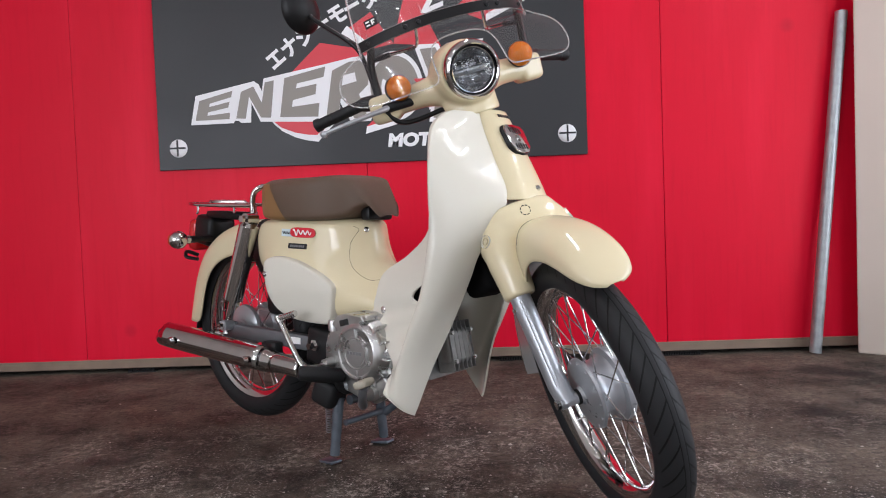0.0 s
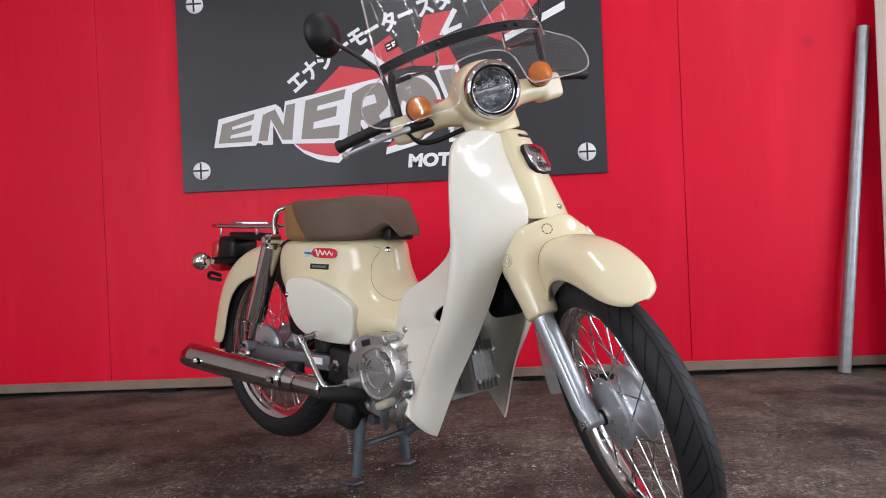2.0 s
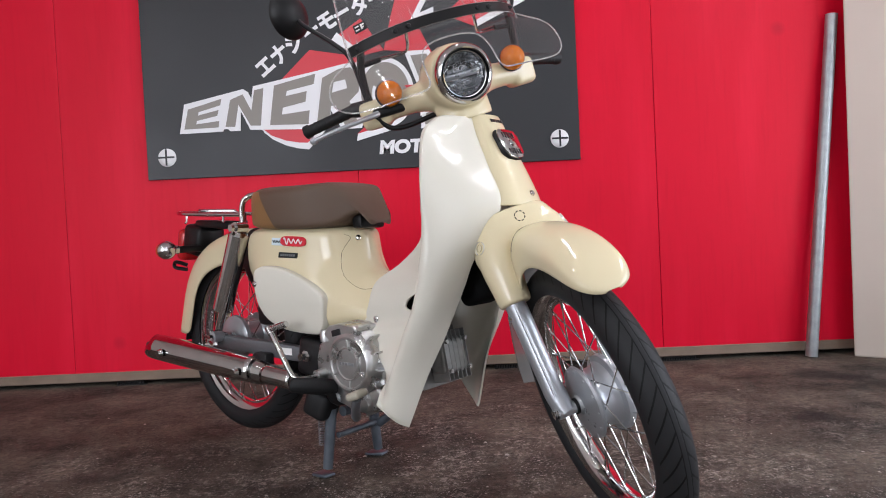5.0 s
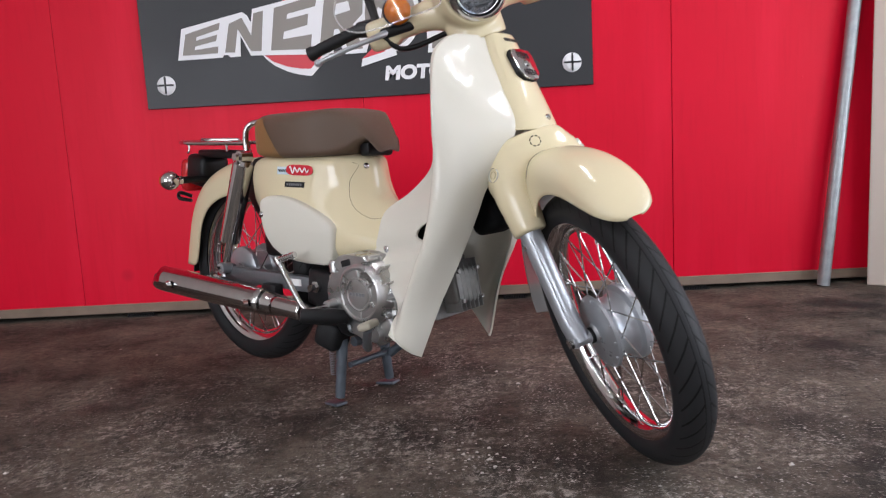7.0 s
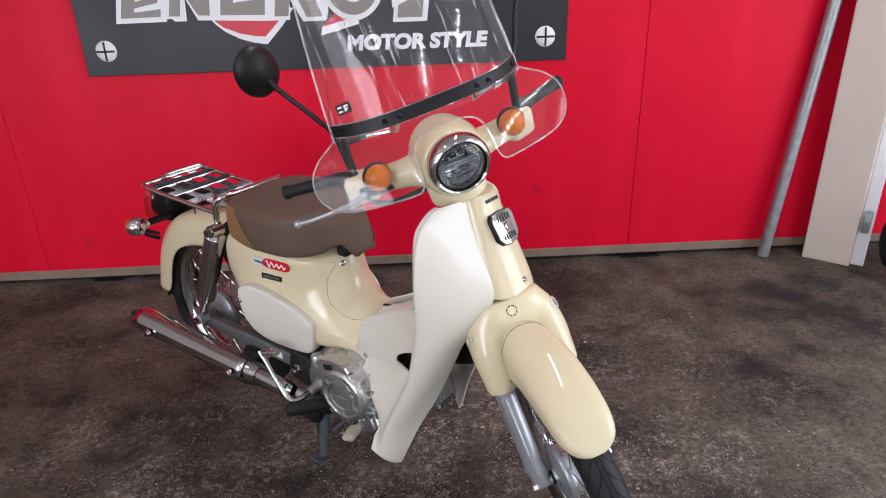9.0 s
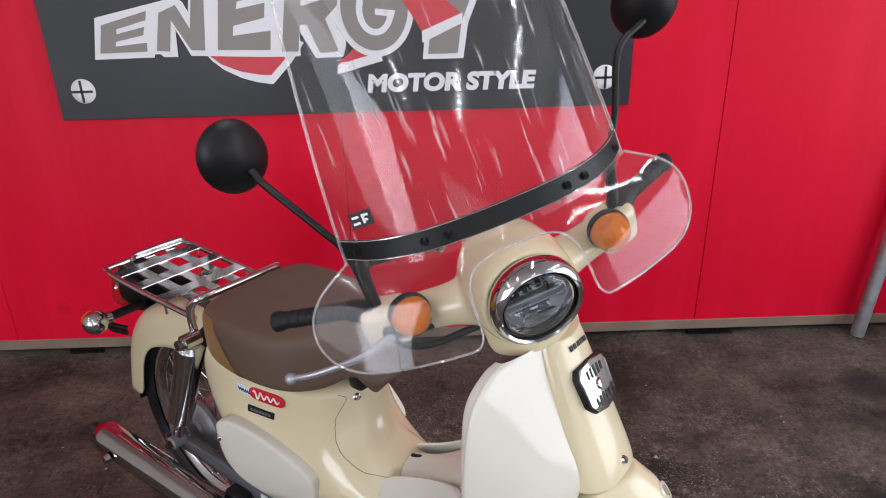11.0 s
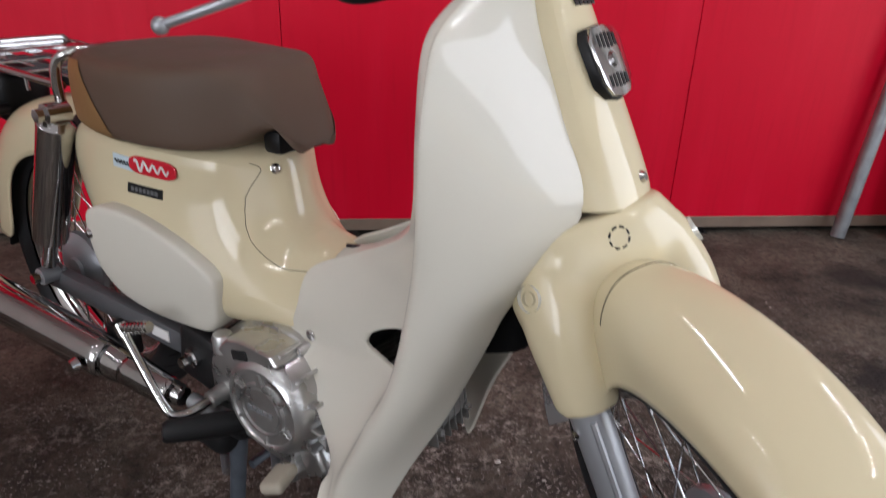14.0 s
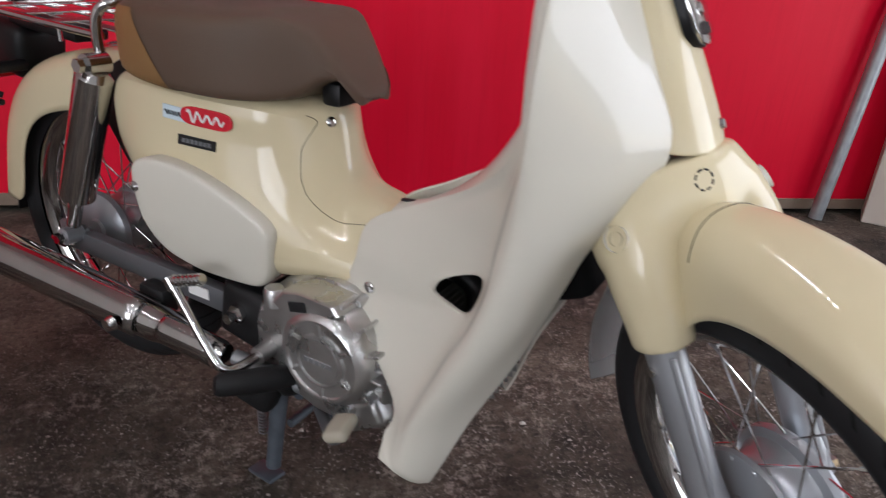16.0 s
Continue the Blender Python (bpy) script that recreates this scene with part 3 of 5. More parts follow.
    flat("wordmark_backing", [(-.152 + .126 * math.cos(a), 1.235 + .152 * math.sin(a)) for a in ring], SIGNWHITE, 0.0042)
    flat("wordmark_shape", [(-.152 + .107 * math.cos(a), 1.235 + .132 * math.sin(a)) for a in ring], SIGNGREY, 0.0056)
    curl = [(2.6 + 3.2 * k / 14) for k in range(15)]
    flat("wordmark_slit", [(-.150 + .060 * math.cos(a), 1.228 + .078 * math.sin(a)) for a in curl] + [(-.085, 1.225), (-.150, 1.232), (-.150, 1.214), (-.112, 1.208)] + [(-.150 + .040 * math.cos(a), 1.226 + .056 * math.sin(a)) for a in curl[::-1]], SIGNWHITE, 0.0070)
    flat("emblem_red", [(-.066, 1.262), (-.003, 1.160), (.124, 1.210), (.065, 1.262)], SIGNRED, 0.0074)
    flat("emblem_rim", [(-.003, 1.124), (-.003, 1.160), (.128, 1.213), (.128, 1.182)], SIGNWHITE, 0.0080)
    # slanted, gently bowed line of characters
    kana = "\u30a8\u30ca\u30b8\u30fc\u30e2\u30fc\u30bf\u30fc\u30b9\u30bf\u30a4\u30eb"
    spots = ((-.678, 1.377, 39), (-.612, 1.428, 38), (-.545, 1.474, 36), (-.468, 1.519, 33), (-.398, 1.560, 30), (-.330, 1.592, 27), (-.250, 1.624, 23), (-.176, 1.652, 20), (-.090, 1.680, 17), (-.004, 1.705, 15), (.080, 1.727, 13), (.165, 1.746, 11))
    for ch, (x, z, turn) in zip(kana, spots):
        m = pose(x, face - .0012, z, 0, -turn, 0) @ pose(0, 0, 0, 90, 0, 0) @ Matrix.Diagonal((.92, 1.05, 1, 1)) @ pose(-.042, -.035, 0)
        text_mesh(ch, .088, m, SIGNWHITE, "lettering", s, "", 0.0006, 0.0, 0.0035)
    text_mesh("MOTOR STYLE", 0.076, pose(-0.192, face - 0.0012, 0.972, 90, 0, 0) @ Matrix.Diagonal((1.11, 1, 1, 1)), SIGNWHITE, "lettering", s, "white bold slanted lettering", 0.0008, 0.12, 0.004)
    return s


sign_board()

# leaning pipe, beige column with the bright opening beyond
pipe_bm = bmesh.new()
PIPE_FOOT, PIPE_TOP = Vector((1.636, 3.040, 0.002)), Vector((1.787, 3.070, 1.47))
add_tube(pipe_bm, [PIPE_FOOT, PIPE_TOP], 0.0245, 20, 1, False)
add_tube(pipe_bm, [PIPE_FOOT, PIPE_TOP], 0.0215, 20, 1, False)
tagged(finish(pipe_bm, "steel_pipe", STEEL), "galvanised steel pipe leaning against the red wall", "pipe")

column = tagged(new("column"), "square beige painted column beside the red wall", "column", kind="structure")
column.matrix_world = pose(1.80, 3.007, 0, 0, 0, -38.7)
part("shaft", box((0.19, 0.20, CEIL), pose(0.095, 0.10, CEIL / 2), 0.006, 2), POSTM, column, smooth=0)

# bright yard seen past the column, with a low plinth wall
YARD = mat("sunlit_yard_wall", (0.72, 0.68, 0.66), 0.8, vary=0.08, vscale=1.5)
jamb = tagged(new("door_jamb"), "pale steel door jamb beside the column", "door jamb", kind="structure")
jamb.matrix_world = pose(1.80, 3.007, 0, 0, 0, -38.7)
part("jamb_plate", box((0.05, 0.03, CEIL), pose(0.215, 0.05, CEIL / 2), 0.003, 1), SIGNWHITE, jamb, smooth=0)
part("latch", box((0.03, 0.05, 0.09), pose(0.215, 0.01, 0.215), 0.006, 2), STEEL, jamb)
tagged(finish(box((0.1, 5.0, CEIL), pose(3.9, 4.6, CEIL / 2)), "wall_yard", YARD, smooth=0), "pale sunlit wall outside the door", "wall", kind="structure")


def parked_wheel():
    """The front wheel and fender of another machine, parked past the column."""
    m = pose(2.15, 2.77, .200, 0, 0, 8) @ Matrix.Diagonal((.7, .7, .7, 1))
    prof = [(.285 - .045 + .045 * math.cos(a), .045 * math.sin(a)) for a in (radians(-130 + 260 * k / 16) for k in range(17))]
    w = tagged(finish(lathe(prof, 56, m), "parked_wheel", RUBBER), "dark tyre of a machine parked past the column", "wheel")
    part("rim", lathe([(.200, -.03), (.212, -.032), (.212, .032), (.200, .03), (.19, 0)], 48, m, close=True), ALU, w)
    part("hub", lathe([(0, -.06), (.05, -.055), (.06, -.03), (.06, .03), (.05, .055), (0, .06)], 32, m), DARK, w)
    for k in range(6):
        a = 2 * math.pi * k / 6
        part("spoke", tube([m @ Vector((.05 * math.cos(a), 0, .05 * math.sin(a))), m @ Vector((.20 * math.cos(a), 0, .20 * math.sin(a)))], .014, 8, 1), ALU, w)
    return w


parked_wheel()


def grit():
    """Small pale chips of stone and paint strewn over the slab."""
    rng = random.Random(11)
    verts, faces = [], []
    for k in range(420):
        a, d = rng.uniform(0, 6.283), abs(rng.gauss(0, 0.75))
        x, y = 0.1 + d * math.cos(a) * 1.3, 1.5 + d * math.sin(a) * 0.9
        if not (-2.4 < x < 2.4 and 0.6 < y < 3.0):
            continue
        s = rng.uniform(0.0012, 0.0036) * (1.7 if rng.random() < 0.06 else 1)
        n = len(verts)
        for dx, dy, dz in ((-1, -0.7, 0), (1, -0.8, 0), (0.9, 0.9, 0), (-0.8, 0.8, 0), (0.1, 0.0, 0.8)):
            verts.append((x + s * dx * rng.uniform(0.7, 1.3), y + s * dy * rng.uniform(0.7, 1.3), max(0, s * dz * rng.uniform(0.6, 1.2))))
        faces += [(n, n + 1, n + 4), (n + 1, n + 2, n + 4), (n + 2, n + 3, n + 4), (n + 3, n, n + 4), (n + 3, n + 2, n + 1, n)]
    me = bpy.data.meshes.new("grit")
    me.from_pydata(verts, [], faces)
    me.materials.append(mat("stone_chips", (0.42, 0.39, 0.35), 0.8, vary=0.4, vscale=3))
    tagged(new("grit", me), "small pale stone chips strewn over the dark floor", "grit", kind="stuff")


grit()

# ---- motorcycle ----
# Its own axes: x ahead from the rear axle, y to its left, z up from the floor.
RAKE, STEER = radians(25.5), radians(-40)
AXIS = Vector((-math.sin(RAKE), 0, math.cos(RAKE)))
AHEAD = Vector((math.cos(RAKE), 0, math.sin(RAKE)))
PIVOT = Vector((1.152, 0, 0.253))
STEERED = Matrix.Translation(PIVOT) @ Matrix.Rotation(STEER, 4, AXIS) @ Matrix.Translation(-PIVOT)
bike = tagged(new("motorcycle"), "cream and white step-through motorcycle on its centre stand", "motorcycle")
bike.matrix_world = pose(-0.5362, 2.2316, 0, 0, 0, -38)


def fork_at(u, ahead, y):
    """A place by its height along the steering axis and its way ahead of it."""
    return PIVOT + u * AXIS + ahead * AHEAD + Vector((0, y, 0))


def sym_loft(sections, close=True):
    """A skin over half outlines [(x, y, z), ...] from top middle to bottom middle, mirrored in y."""
    bm = bmesh.new()
    rows = []
    for s in sections:
        mirrored = [(x, -y, z) for x, y, z in s[1:-1]][::-1]
        rows.append(list(s) + mirrored)
    vs = grid_faces(bm, rows, close_u=close)
    return bm, vs


def cap_rows(bm, vs):
    bm.faces.new(vs[0]), bm.faces.new(vs[-1][::-1])


def body_shell():
    secs = [
        (0.150, [(0, .640), (.070, .638), (.100, .625), (.110, .595), (.110, .560), (.102, .525), (.066, .505), (0, .505)]),
        (0.190, [(0, .655), (.090, .652), (.118, .640), (.128, .600), (.126, .555), (.118, .505), (.080, .480), (0, .480)]),
        (0.250, [(0, .658), (.100, .654), (.136, .642), (.140, .610), (.147, .562), (.156, .490), (.110, .440), (0, .440)]),
        (0.330, [(0, .655), (.105, .650), (.144, .640), (.142, .605), (.150, .560), (.160, .480), (.130, .395), (0, .395)]),
        (0.420, [(0, .650), (.095, .645), (.130, .635), (.124, .598), (.132, .548), (.146, .480), (.126, .372), (0, .372)]),
        (0.490, [(0, .645), (.075, .640), (.102, .628), (.096, .585), (.108, .520), (.132, .450), (.120, .366), (0, .368)]),
    ]
    skins = [[(x, y, z) for y, z in s] for x, s in secs]
    # the front steps down steeply to the low frame
    for xs, ys, zs in (
        ((.500, .505, .512, .516, .530, .540, .540, .540), (0, .050, .068, .070, .088, .122, .116, 0), (.640, .634, .620, .570, .505, .445, .384, .384)),
        ((.536, .534, .530, .526, .545, .575, .580, .580), (0, .026, .044, .060, .080, .112, .110, 0), (.640, .630, .606, .552, .495, .440, .392, .392)),
        ((.547, .546, .541, .536, .562, .600, .604, .604), (0, .020, .036, .054, .076, .105, .105, 0), (.592, .584, .564, .535, .486, .436, .393, .393)),
        ((.553, .554, .556, .562, .588, .622, .624, .624), (0, .018, .034, .052, .072, .098, .100, 0), (.546, .540, .528, .508, .475, .432, .391, .391)),
        ((.578, .580, .586, .594, .610, .636, .638, .638), (0, .022, .040, .056, .070, .092, .095, 0), (.513, .511, .505, .494, .468, .430, .390, .390)),
        ((.655, .655, .655, .655, .655, .655, .655, .655), (0, .026, .042, .054, .068, .086, .090, 0), (.507, .504, .499, .488, .463, .428, .390, .390)),
    ):
        skins.append(list(zip(xs, ys, zs)))
    bm, vs = sym_loft(skins)
    cap_rows(bm, vs)
    return sub(part("body", bm, CREAM, bike, "glossy cream main body cover"), 2)


body = body_shell()


def side_cover(sgn):
    out = [(.281, .500), (.282, .524), (.288, .536), (.302, .543), (.320, .546), (.354, .543), (.399, .530), (.442, .510), (.477, .489), (.498, .472), (.506, .455), (.501, .422), (.491, .386), (.482, .372), (.468, .366), (.437, .367), (.400, .371), (.370, .377), (.328, .395), (.303, .421), (.288, .460), (.281, .500)]
    loop = [(p.x, p.z) for p in spline([(x, 0, z) for x, z in out], 4)][:-1]
    cx, cz = 0.390, 0.462

    def skin_y(x, z):
        return .182 - .20 * (x - .285) - (.15 * (.45 - z) if z < .45 else 0)

    bm = bmesh.new()
    rows = []
    for k, d in ((.98, .040), (1.0, .016), (1.0, .010), (.993, .0050), (.980, .0018), (.955, .0002), (.88, -.001), (.65, -.003), (.3, -.004)):
        row = []
        for x, z in loop:
            px, pz = cx + (x - cx) * k, cz + (z - cz) * k
            row.append((px, sgn * (skin_y(px, pz) - d), pz))
        rows.append(row)
    vs = grid_faces(bm, rows, close_u=True)
    bm.faces.new(vs[-1])
    ob = part("side_cover", bm, WHITE, bike, "warm white side cover", 50)
    part("screw", lathe([(0, -.0035), (.0035, -.004), (.0045, -.003), (.008, -.002), (.009, .004)], 16, stick(ob, .286, sgn * .20, .498)), CHROME, ob)
    return ob


for sgn in (-1, 1):
    side_cover(sgn)

# seam lines of the front body joint and body screws
SEAM = spline([(.562, -.09, .642), (.556, -.07, .620), (.548, -.075, .604), (.534, -.09, .575), (.527, -.09, .545), (.539, -.09, .514), (.574, -.085, .493), (.605, -.08, .491), (.634, -.075, .495)], 6)
part("body_seam", tube([stick(body, *p).translation for p in SEAM], .0005, 6, 1), BLACK, body, "dark joint line of the body covers")
part("body_screw", lathe([(0, -.004), (.005, -.004), (.0075, -.002), (.0075, .004)], 16, stick(body, .550, -.040, .614)), CHROME, body)


# seat
def seat():
    secs = []
    for x, hw, zt, zb in ((.205, .112, .742, .657), (.222, .134, .755, .649), (.27, .152, .757, .643), (.35, .156, .753, .637), (.43, .147, .751, .635), (.475, .122, .754, .636), (.500, .100, .750, .640), (.518, .083, .741, .648), (.535, .072, .726, .662), (.551, .064, .708, .670), (.565, .057, .690, .669), (.576, .050, .674, .660), (.585, .042, .658, .648), (.590, .030, .649, .642)):
        rise = 0.006 if x < 0.5 else 0.003
        secs.append([(x, 0, zt + rise), (x, hw * .66, zt + rise * .7), (x, hw * .91, zt - .003), (x, hw * .99, zt - .018), (x, hw, (zt + zb) / 2), (x, hw * .995, zb + .012), (x, hw * .95, zb), (x, 0, zb)])
    bm, vs = sym_loft(secs)
    cap_rows(bm, vs)
    s = sub(part("seat", bm, SEATM, bike, "brown vinyl dual-shape saddle"), 2)
    # tan panel round the tail: the seat's own skin behind a slanted seam, a little proud
    bpy.context.view_layer.update()
    skin = bpy.data.meshes.new_from_object(s.evaluated_get(bpy.context.evaluated_depsgraph_get()))
    tb = bmesh.new()
    tb.from_mesh(skin)
    bpy.data.meshes.remove(skin)
    for co, no in (((.285, 0, .735), Vector((.095, 0, .067)).normalized()), ((0, 0, .744), Vector((0, 0, 1)))):
        bmesh.ops.bisect_plane(tb, geom=tb.verts[:] + tb.edges[:] + tb.faces[:], plane_co=co, plane_no=no, clear_outer=True)
    tb.normal_update()
    for v in tb.verts:
        v.co += v.normal * .0016
    part("tail_panel", tb, TANM, s, "tan vinyl rear panel of the seat", 60)
    # dark opening under the nose, its shade put in as a black block
    part("nose_opening", box((.034, .090, .034), pose(.543, 0, .650), .008), BLACK, s)
    return s


seat()


# leg shield
WING = [
    (0, [(.752, .213, .242), (.763, .209, .230), (.773, .203, .218), (.783, .194, .206), (.792, .181, .195), (.800, .163, .186)]),
    (0, [(.744, .192, .262), (.758, .201, .250), (.771, .207, .240), (.786, .203, .229), (.799, .188, .219), (.811, .160, .211)]),
    (.300, [(.738, .165), (.756, .177), (.773, .190), (.791, .204), (.818, .186), (.846, .145)]),
    (.387, [(.620, .102), (.700, .112), (.792, .134), (.825, .201), (.860, .190), (.888, .130)]),
    (.450, [(.628, .098), (.722, .110), (.824, .130), (.856, .201), (.894, .186), (.913, .116)]),
    (.500, [(.638, .078), (.735, .100), (.838, .130), (.873, .201), (.912, .182), (.931, .105)]),
    (.545, [(.722, .078), (.772, .098), (.846, .134), (.884, .201), (.925, .177), (.948, .098)]),
    (.600, [(.815, .112), (.842, .126), (.868, .156), (.897, .201), (.945, .162), (.982, .086)]),
    (.670, [(.884, .188), (.890, .193), (.897, .198), (.908, .201), (.966, .140), (1.008, .070)]),
    (.750, [(.888, .190), (.893, .195), (.900, .199), (.909, .199), (.950, .132), (.974, .062)]),
    (.820, [(.886, .176), (.891, .180), (.898, .182), (.906, .180), (.928, .120), (.942, .050)]),
    (.852, [(.890, .142), (.894, .144), (.899, .144), (.906, .140), (.919, .100), (.930, .046)]),
    (.862, [(.896, .118), (.899, .119), (.902, .118), (.907, .115), (.916, .090), (.926, .044)]),
]


def leg_shield():
    objs = []
    for sgn in (-1, 1):
        bm = bmesh.new()
        cols = []
        for zz, row in WING:
            pts = []
            for j, p in enumerate(row):
                z = p[2] if len(p) > 2 else zz
                low = max(0, min(1, (.32 - z) / .12)) if sgn > 0 else 0
                pts.append((p[0] - (.012 + .075 * low * (1 - j / 5) if sgn > 0 else 0), sgn * p[1] - (.055 if sgn > 0 else 0), z - .018 * low))
            cols.append(spline(pts, 7))
        down = list(zip(*[spline(col, 6) for col in zip(*cols)]))
        if sgn < 0:
            # moulded ridge across the wing below the hole
            a, b = Vector((.615, .379)), Vector((.835, .418))
            for col in down:
                for p in col:
                    q = Vector((p.x, p.z)) - a
                    s = max(0, min(1, q.dot(b - a) / (b - a).length_squared))
                    d = (q - s * (b - a)).y
                    p.y -= .014 * (1 - s) ** .5 * (math.exp(-(d / .007) ** 2) if d > 0 else math.exp(-(d / .030) ** 2)) * (1 if s < 1 else 0)
        grid_faces(bm, down)
        ob = part("leg_shield", bm, WHITE, bike, "warm white plastic leg shield wing", 60)
        thick(ob, .0045, 1 if sgn > 0 else -1)
        md = ob.modifiers.new("bevel", "BEVEL")
        md.width, md.segments, md.limit_method, md.angle_limit = .0018, 2, "ANGLE", radians(60)
        objs.append(ob)
    return objs


SHIELDS = leg_shield()


def cut_hole(ob, outline, y0, y1):
    """Cuts a prism with the outline in x and z out of a part."""
    bm = bmesh.new()
    grid_faces(bm, [[(x, y, z) for x, z in outline] for y in (y0, y1)], close_u=True)
    n = len(outline)
    bm.verts.ensure_lookup_table()
    bm.faces.new(bm.verts[:n]), bm.faces.new(bm.verts[n : 2 * n][::-1])
    bmesh.ops.recalc_face_normals(bm, faces=bm.faces[:])
    me = bpy.data.meshes.new("cutter")
    bm.to_mesh(me)
    bm.free()
    cutter = new("cutter", me)
    cutter.parent = ob.parent
    md = ob.modifiers.new("hole", "BOOLEAN")
    md.object, md.operation, md.solver = cutter, "DIFFERENCE", "EXACT"
    bpy.context.view_layer.update()
    dg = bpy.context.evaluated_depsgraph_get()
    made = bpy.data.meshes.new_from_object(ob.evaluated_get(dg))
    ob.modifiers.clear()
    ob.data = made
    bpy.data.objects.remove(cutter)


HOLE = [(p.x, p.z) for p in spline([(x, 0, z) for x, z in ((.763, .448), (.770, .461), (.791, .475), (.820, .488), (.834, .490), (.838, .482), (.835, .466), (.826, .446), (.814, .435), (.799, .434), (.776, .439), (.765, .443))], 3)]
cut_hole(SHIELDS[0], HOLE, -.175, -.04)
for ob, sgn in zip(SHIELDS, (-1, 1)):
    for x, y, z in ((.653, .110, .411), (.744, .165, .262)):
        part("shield_screw", lathe([(0, -.004), (.005, -.004), (.0085, -.002), (.0085, .004)], 16, stick(ob, x, sgn * y - (.055 if sgn > 0 else 0), z)), CHROME, ob)
# tunnel cover behind the shield, from the low step up to the steering head
tun = []
for x, zt, hw, zb in ((.628, .512, .048, .47), (.66, .513, .056, .47), (.70, .530, .064, .48), (.76, .572, .080, .52), (.82, .640, .104, .58), (.87, .73, .126, .66), (.90, .82, .115, .74), (.91, .865, .080, .80)):
    tun.append([(x, 0, zt), (x, hw * .6, zt - .008), (x, hw * .92, zt - .026), (x + .01, hw, zt - .06), (x + .01, hw, (zt + zb) / 2), (x + .01, hw * .9, zb), (x + .01, 0, zb)])
tb, tv = sym_loft(tun)
cap_rows(tb, tv)
for v in tb.verts:
    v.co.y *= .45 if v.co.y > 0 else 1
tunnel = sub(part("tunnel_cover", tb, WHITE, bike, "warm white step-through tunnel cover"), 2)
part("cover_clip", box((.022, .004, .008), pose(.654, -.008, .512, 90, 0, 20), .002, 2), BLACK, tunnel, "small dark clip")


# stem cover with its emblem
stem = []
for z, ap, bx, hw in ((.662, 1.052, .990, .078), (.672, 1.050, .988, .077), (.70, 1.038, .978, .074), (.76, 1.008, .958, .066), (.82, .976, .938, .057), (.858, .958, .925, .052), (.868, .950, .922, .048)):
    stem.append([(bx - .03, -hw * .96, z), (bx, -hw, z), (bx + (ap - bx) * .55, -hw * .88, z), (bx + (ap - bx) * .88, -hw * .5, z), (ap, 0, z), (bx + (ap - bx) * .88, hw * .5, z), (bx + (ap - bx) * .55, hw * .88, z), (bx, hw, z), (bx - .03, hw * .96, z)])
sb = bmesh.new()
grid_faces(sb, stem)
stem_cover = thick(sub(part("stem_cover", sb, CREAM, bike, "cream front stem cover"), 2), .004)
top = [stem[-1], [(x * .5 + .46, y * .5, .872) for x, y, z in stem[-1]]]
sb = bmesh.new()
grid_faces(sb, top)
part("stem_top", sb, CREAM, stem_cover)
EMB = stick(stem_cover, 1.10, .0, .855) @ pose(0, .004, 0)
em_out = [(x * 1.28, z * 1.05) for x, z in [(-.030, .022), (-.024, .033), (0, .036), (.024, .033), (.030, .022), (.028, -.020), (.018, -.034), (0, -.038), (-.018, -.034), (-.028, -.020)]]
emblem = part("emblem", plate(em_out, .010, EMB, .003), BLACK, stem_cover, "chrome and black shield emblem")
part("emblem_field", plate([(x * .94, z * .955) for x, z in em_out], .003, EMB @ pose(0, -.010, 0), .001), CHROME, emblem)
for k in range(5):
    part("emblem_slot", box((.0052, .002, .017 - .002 * abs(k - 2)), EMB @ pose(-.0184 + .0092 * k, -.0125, .020)), BLACK, emblem, smooth=0)
for k in range(5):
    part("emblem_slot", box((.0052, .002, .015 - .0015 * abs(k - 2)), EMB @ pose(-.0184 + .0092 * k, -.0125, -.021)), BLACK, emblem, smooth=0)
part("emblem_boss", lathe([(0, -.004), (.006, -.0035), (.009, 0)], 16, EMB @ pose(0, -.0125, 0)), DIMCHROME, emblem)
MARK = stick(stem_cover, 1.02, 0, .885)
for k in range(5):
    part("maker_mark", box((.0068, .0015, .0075), MARK @ pose(-.0184 + .0092 * k, 0, 0)), DARK, stem_cover, "dark maker's lettering as plain bars" if k == 0 else "", smooth=0)
part("stem_screw", lathe([(0, -.004), (.005, -.004), (.007, 0)], 14, stick(stem_cover, 1.10, .0, .712)), CHROME, stem_cover)


